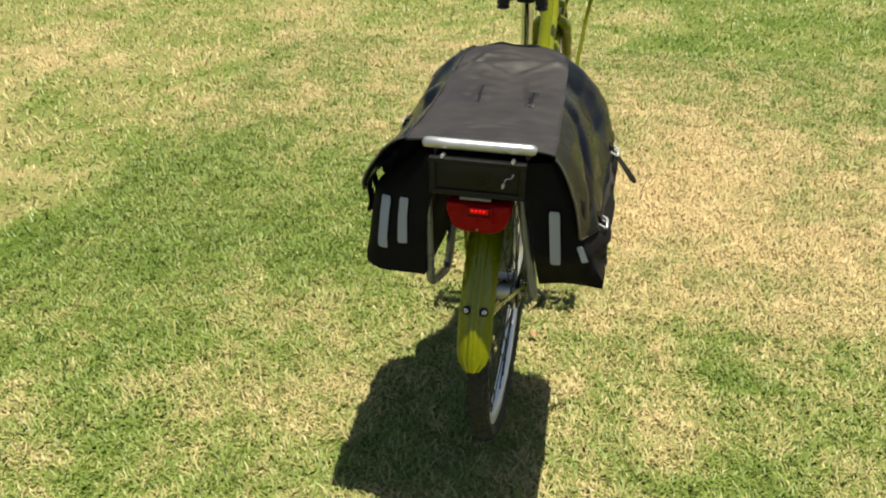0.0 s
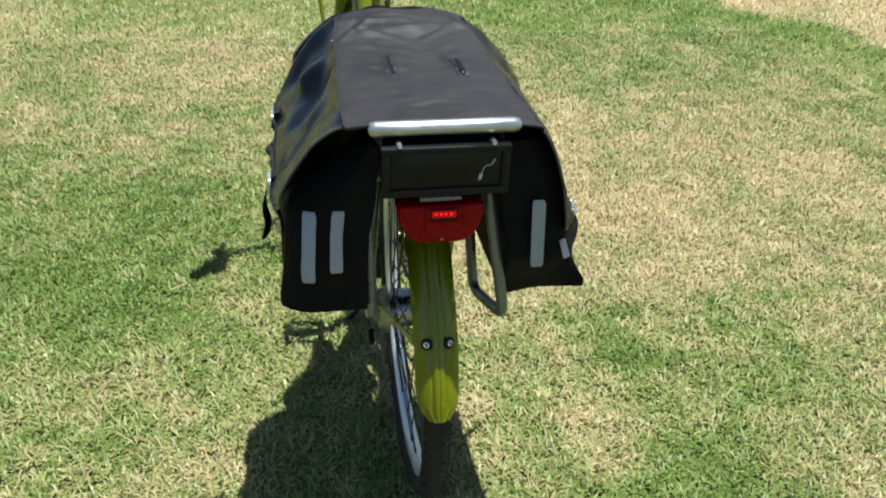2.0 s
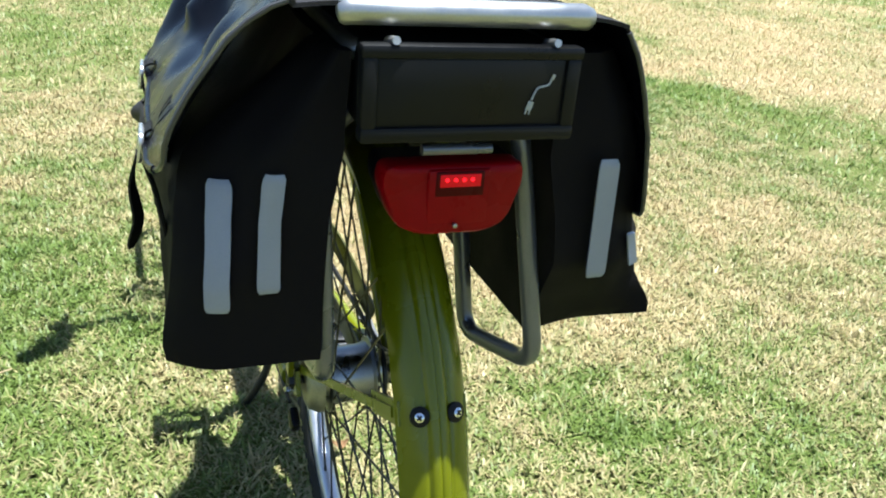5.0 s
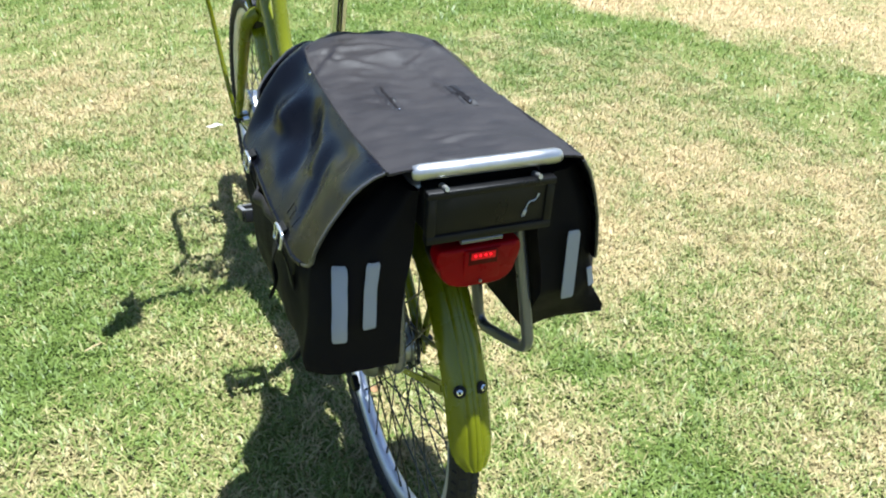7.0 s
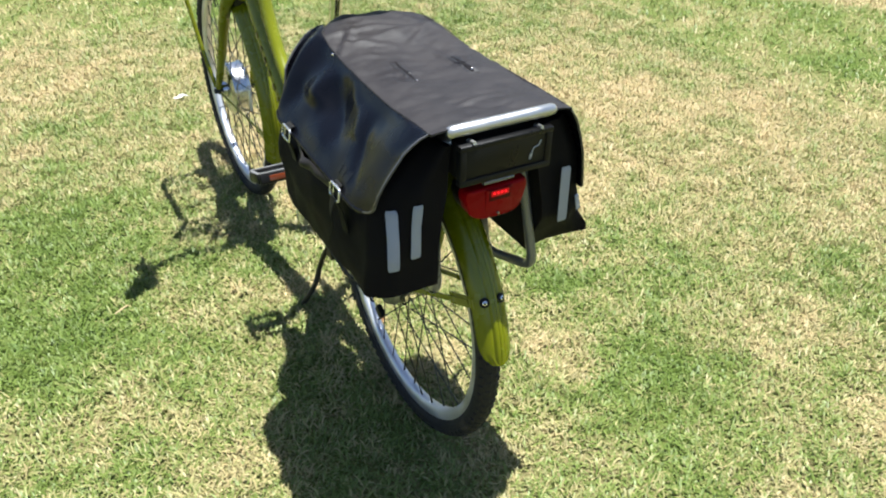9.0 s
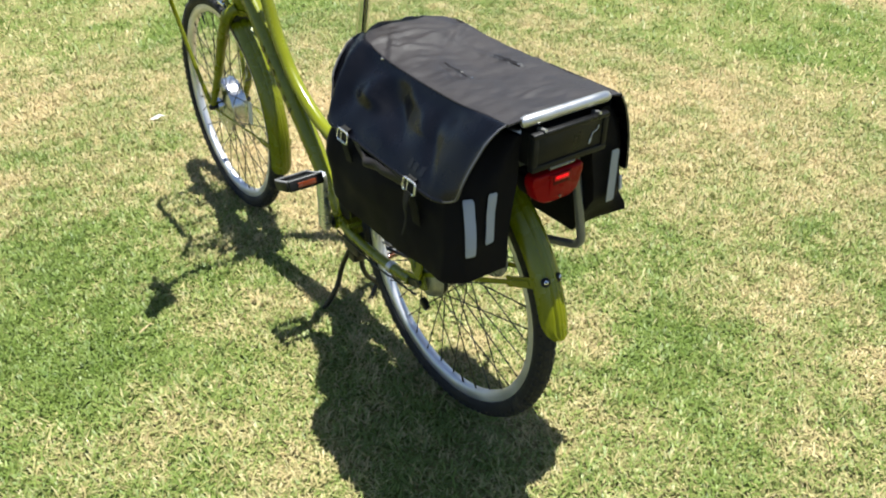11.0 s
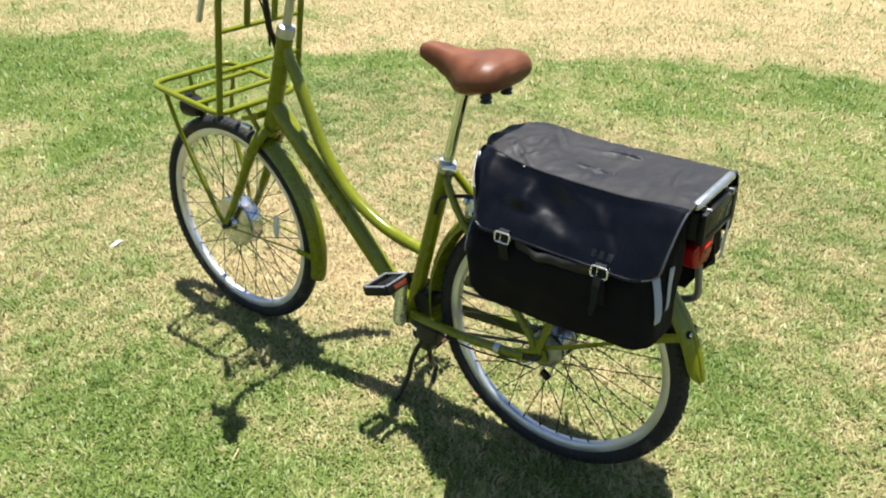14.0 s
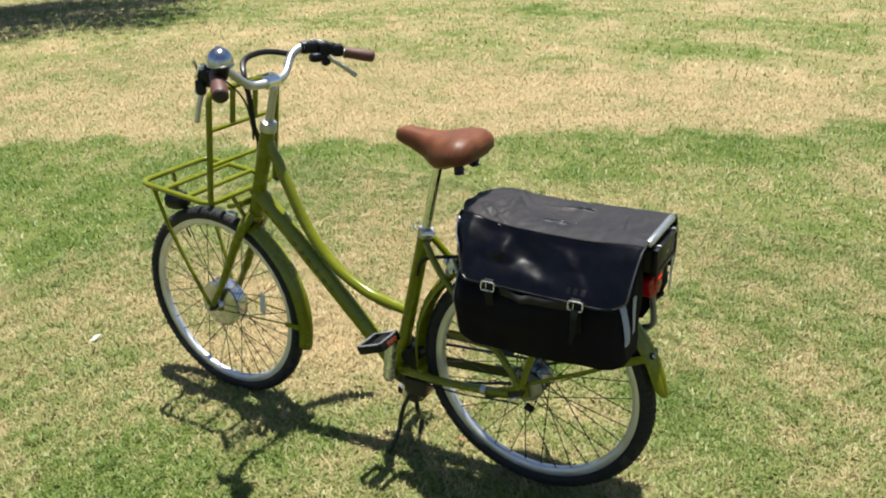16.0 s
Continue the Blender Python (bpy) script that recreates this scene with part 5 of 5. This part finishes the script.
# embossed maker's mark on the near flap: plain bars
for dy, w in ((0.0, 0.014), (0.019, 0.012), (0.036, 0.012)):
    def mark(u, v, u0=0.775 - dy * 2.0, du=w * 1.6):
        return Vector(FL(u0 + du * (u - 0.5), 0.75 + 0.11 * v)) + Vector((-0.0019, 0, 0.0004))
    bag_part("mark_bar", sheet(bmesh.new(), mark, 4, 4, 0.0008), EMBOSS, label="faint embossed bar", smooth=False)

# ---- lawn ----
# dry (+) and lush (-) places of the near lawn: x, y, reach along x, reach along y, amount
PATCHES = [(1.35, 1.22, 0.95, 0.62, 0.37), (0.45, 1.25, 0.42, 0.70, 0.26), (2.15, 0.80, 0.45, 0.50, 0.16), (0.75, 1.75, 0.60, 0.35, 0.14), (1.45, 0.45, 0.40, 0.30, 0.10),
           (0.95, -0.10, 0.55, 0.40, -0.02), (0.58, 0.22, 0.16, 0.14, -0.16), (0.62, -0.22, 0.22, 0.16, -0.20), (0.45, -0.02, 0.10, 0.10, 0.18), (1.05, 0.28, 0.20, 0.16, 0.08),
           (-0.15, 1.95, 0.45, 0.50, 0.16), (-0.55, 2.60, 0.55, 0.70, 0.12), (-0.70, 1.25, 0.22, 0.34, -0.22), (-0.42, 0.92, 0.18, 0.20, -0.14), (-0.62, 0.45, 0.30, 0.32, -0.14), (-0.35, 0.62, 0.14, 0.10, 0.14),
           # lush places on the left also stand in for lens darkening on that side
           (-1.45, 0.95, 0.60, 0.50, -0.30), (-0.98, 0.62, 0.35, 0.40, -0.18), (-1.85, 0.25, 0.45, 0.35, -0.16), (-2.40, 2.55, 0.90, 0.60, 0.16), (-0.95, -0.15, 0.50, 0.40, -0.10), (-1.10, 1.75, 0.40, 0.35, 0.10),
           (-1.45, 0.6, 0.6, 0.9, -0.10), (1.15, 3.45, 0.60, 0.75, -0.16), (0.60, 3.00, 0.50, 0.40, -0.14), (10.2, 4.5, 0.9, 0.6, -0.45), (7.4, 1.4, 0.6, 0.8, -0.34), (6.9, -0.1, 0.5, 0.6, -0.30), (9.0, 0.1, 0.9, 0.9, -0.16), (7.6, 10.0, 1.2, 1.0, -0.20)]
def patch_noise(x, y, seed, cell):
    """Smooth value noise on a grid of cells, for whole arrays."""
    rng = np.random.RandomState(seed)
    g = rng.rand(256, 256)
    fx, fy = x / cell + 97.3, y / cell + 61.7
    ix, iy = np.floor(fx).astype(int), np.floor(fy).astype(int)
    tx, ty = fx - ix, fy - iy
    tx, ty = tx * tx * (3 - 2 * tx), ty * ty * (3 - 2 * ty)
    a, b, c, d = g[ix % 256, iy % 256], g[(ix + 1) % 256, iy % 256], g[ix % 256, (iy + 1) % 256], g[(ix + 1) % 256, (iy + 1) % 256]
    return (a * (1 - tx) + b * tx) * (1 - ty) + (c * (1 - tx) + d * tx) * ty - 0.5


def ramp(v, lo, hi):
    t = np.clip((v - lo) / (hi - lo), 0, 1)
    return t * t * (3 - 2 * t)


def dryness(x, y):
    v = 0.495 + 0.26 * patch_noise(x, y, 3, 0.55) + 0.34 * patch_noise(x, y, 5, 0.17) + 0.42 * patch_noise(x, y, 8, 0.055) + 0.20 * patch_noise(x, y, 9, 0.022)
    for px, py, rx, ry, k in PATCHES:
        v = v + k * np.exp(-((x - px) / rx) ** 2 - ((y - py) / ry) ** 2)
    # a worn tan band runs across the lawn beyond the bicycle, with a lush strip along its near side
    s = 0.873 * (x - 3.5) + 0.488 * (y - 1.9) + 0.50 * patch_noise(x, y, 31, 0.45) + 0.30 * patch_noise(x, y, 32, 0.16)
    u = -0.488 * (x - 3.5) + 0.873 * (y - 1.9)
    far = 2.3 + 3.2 * ramp(u, 0.0, 3.5)
    band = ramp(s, -0.25, 0.22) * (1 - 0.62 * ramp(s, far - 0.6, far + 0.8))
    lush = ramp(s, -1.35 - 0.55 * ramp(u, 1.6, 2.8), -0.55) * (1 - ramp(s, -0.30, 0.10))
    lush = lush * (0.75 + 0.25 * ramp(np.abs(u - 0.8), 0.4, 1.4))
    return v + (0.36 - 0.14 * ramp(u, 2.0, 4.0)) * band - 0.25 * lush


def graded(lo, hi, step, far):
    core = np.arange(lo, hi + 1e-6, step)
    out = [far * f for f in (0.03, 0.08, 0.2, 0.5, 1.0)]
    return np.concatenate([[lo - o for o in out[::-1]], core, [hi + o for o in out]])


def far_even(x, y):
    """Dryness of the ground sheet, levelling out where its mesh grows coarse."""
    out = np.maximum(np.maximum(-3.9 - x, x - 12.9), np.maximum(-2.9 - y, y - 16.9))
    k = np.clip(1 - (out + 1.0) / 1.0, 0, 1)
    return 0.52 + (dryness(x, y) - 0.52) * k


gx, gy = graded(-4, 13, 0.1, 400.0), graded(-3, 17, 0.1, 400.0)
X, Y = np.meshgrid(gx, gy, indexing="ij")
verts = np.stack([X, Y, np.full_like(X, 0.0)], -1).reshape(-1, 3)
ni, nj = len(gx), len(gy)
idx = np.arange(ni * nj).reshape(ni, nj)
quads = np.stack([idx[:-1, :-1], idx[1:, :-1], idx[1:, 1:], idx[:-1, 1:]], -1).reshape(-1, 4)
me = bpy.data.meshes.new("ground")
me.from_pydata(verts, [], quads)
me.materials.append(TURF)
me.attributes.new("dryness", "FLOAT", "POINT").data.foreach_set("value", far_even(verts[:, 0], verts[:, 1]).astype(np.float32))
ground = tagged(new("ground", me), "park lawn soil under green and straw-coloured grass", "lawn", kind="structure")


def blade_field(rng, n, x0, x1, y0, y1, length, width, keep=None):
    """Arrays for n bent blades: five points and three faces each."""
    x, y = rng.uniform(x0, x1, n), rng.uniform(y0, y1, n)
    if keep is not None:
        k = keep(x, y)
        x, y = x[k], y[k]
        n = len(x)
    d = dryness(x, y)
    tuft = patch_noise(x, y, 21, 0.035)
    L = length * rng.uniform(0.55, 1.25, n) * (1 + 0.9 * tuft)
    W = width * rng.uniform(0.7, 1.3, n)
    az = rng.uniform(0, 2 * np.pi, n)
    lean = np.radians(rng.uniform(25, 80, n))
    droop = np.radians(rng.uniform(5, 45, n))
    dirx, diry = np.cos(az), np.sin(az)
    sx, sy = -diry, dirx
    l1, l2 = L * 0.55, L * 0.45
    mx, my, mz = x + dirx * l1 * np.sin(lean), y + diry * l1 * np.sin(lean), l1 * np.cos(lean)
    a2 = np.minimum(lean + droop, np.radians(96))
    tx, ty, tz = mx + dirx * l2 * np.sin(a2), my + diry * l2 * np.sin(a2), np.maximum(mz + l2 * np.cos(a2), 0.003)
    z0 = np.full(n, -0.002)
    V = np.empty((n, 5, 3), np.float32)
    for i, (px, py, pz, w) in enumerate(((x, y, z0, -W / 2), (x, y, z0, W / 2), (mx, my, mz, W * 0.42), (mx, my, mz, -W * 0.42), (tx, ty, tz, 0 * W))):
        V[:, i, 0], V[:, i, 1], V[:, i, 2] = px + sx * w, py + sy * w, pz
    straw = rng.rand(n) < np.clip(1.5 * d - 0.25, 0.04, 0.96)
    own = np.where(straw, rng.uniform(0.60, 1.0, n), rng.uniform(0.0, 0.42, n))
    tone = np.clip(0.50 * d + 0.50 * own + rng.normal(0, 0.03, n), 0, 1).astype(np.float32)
    return V, np.repeat(tone, 5)


def grass_object(name, fields, label):
    V = np.concatenate([f[0] for f in fields]).reshape(-1, 3)
    tone = np.concatenate([f[1] for f in fields])
    n = len(V) // 5
    base = (np.arange(n) * 5)[:, None]
    tri = (base + np.array([0, 1, 2, 0, 2, 3, 3, 2, 4])).reshape(-1).astype(np.int32)
    me = bpy.data.meshes.new(name)
    me.vertices.add(len(V))
    me.vertices.foreach_set("co", V.reshape(-1))
    me.loops.add(len(tri))
    me.loops.foreach_set("vertex_index", tri)
    me.polygons.add(len(tri) // 3)
    me.polygons.foreach_set("loop_start", np.arange(0, len(tri), 3, dtype=np.int32))
    me.update(calc_edges=True)
    me.attributes.new("dryness", "FLOAT", "POINT").data.foreach_set("value", tone)
    me.materials.append(BLADES)
    return tagged(new(name, me), label, "grass", kind="stuff")


rng = np.random.RandomState(11)
near = (-1.7, 2.4, -1.1, 2.9)
mid = (-4.0, 6.0, -2.0, 8.0)
def outside(b):
    return lambda x, y: (x < b[0]) | (x > b[1]) | (y < b[2]) | (y > b[3])
fields = [blade_field(rng, 450000, *near, 0.0270, 0.0038),
          blade_field(rng, 260000, *mid, 0.038, 0.0060, outside(near)),
          blade_field(rng, 110000, -4.5, 13.5, -3.0, 17.0, 0.06, 0.012, outside(mid)),
          blade_field(rng, 95000, -11.0, 20.0, -9.0, 24.0, 0.06, 0.011, outside((-4.5, 13.5, -3.0, 17.0)))]
grass_object("grass", fields, "short trampled lawn grass, green with straw-coloured dry patches")

# white scrap on the lawn
bm = bmesh.new()
sheet(bm, lambda u, v: (-0.037 + 0.052 * (u - 0.5) + 0.02 * (v - 0.5), 1.961 + 0.020 * (v - 0.5) * math.sin(3.14 * min(max(u, 0.08), 0.95)), 0.022 + 0.008 * math.sin(4 * u) * (v - 0.3)), 10, 4, 0.001)
tagged(new("paper_scrap", mesh_of(bm, "paper_scrap", PAPER)), "small white crumpled scrap lying on grass", "litter")

# a pale twig and a brown leaf on the grass
bm = tube(bmesh.new(), smooth_path([(-0.555, 0.632, 0.019), (-0.535, 0.642, 0.022), (-0.515, 0.656, 0.019)], 4), 0.0018, 7)
tagged(new("dry_twig", mesh_of(bm, "dry_twig", TWIG)), "short pale dry twig lying on the grass", "twig")
bm = sheet(bmesh.new(), lambda u, v: (0.068 + 0.030 * (u - 0.5), 0.269 + 0.022 * (v - 0.5) * math.sin(3.14 * min(max(u, 0.06), 0.97)), 0.022 + 0.012 * (u - 0.5) ** 2 * 4 + 0.006 * abs(v - 0.5)), 8, 4, 0.0008)
tagged(new("dry_leaf", mesh_of(bm, "dry_leaf", DRYLEAF)), "small curled brown leaf lying on the grass", "leaf")

# ---- tree beyond the lawn, whose crown shades the far corner ----
tree = tagged(hub_empty("tree", (6.2, 14.5, 0)), "broad leafy park tree standing on the lawn", "tree")
trng = random.Random(4)
bm = bmesh.new()
tube(bm, smooth_path([(0, 0, -0.1), (0.05, -0.1, 1.2), (0.25, -0.25, 2.6), (0.5, -0.5, 4.0)], 5), [0.30 - 0.011 * i for i in range(16)], 14)
part("trunk", bm, BARK, tree)
tips = []
for i in range(9):
    a = i * 0.75 + trng.uniform(-0.2, 0.2)
    h = 2.6 + 0.17 * i
    p0 = Vector((0.25, -0.25, h))
    p2 = p0 + Vector((1.3 + math.cos(a) * trng.uniform(1.4, 2.6), -1.9 + math.sin(a) * trng.uniform(1.4, 2.6), trng.uniform(0.8, 2.0)))
    p1 = p0.lerp(p2, 0.5) + Vector((0, 0, 0.35))
    part("limb", tube(bmesh.new(), smooth_path([p0, p1, p2], 5), [0.11 - 0.008 * k for k in range(11)], 8), BARK, tree)
    tips += [p1, p2, p0.lerp(p2, 0.75)]
nl = 15000
lr = np.random.RandomState(6)
cl = np.array([list(t) for t in tips])[lr.randint(0, len(tips), nl)] + lr.normal(0, 0.48, (nl, 3)) * np.array([1, 1, 0.6])
ax1 = lr.normal(0, 1, (nl, 3)); ax1 /= np.linalg.norm(ax1, axis=1)[:, None]
ax2 = np.cross(ax1, lr.normal(0, 1, (nl, 3))); ax2 /= np.linalg.norm(ax2, axis=1)[:, None]
LV = np.stack([cl - ax1 * 0.10, cl + ax2 * 0.045, cl + ax1 * 0.10, cl - ax2 * 0.045], 1).reshape(-1, 3)
me = bpy.data.meshes.new("crown")
me.from_pydata(LV, [], np.arange(nl * 4).reshape(-1, 4))
me.materials.append(LEAFGREEN)
new("crown", me).parent = tree
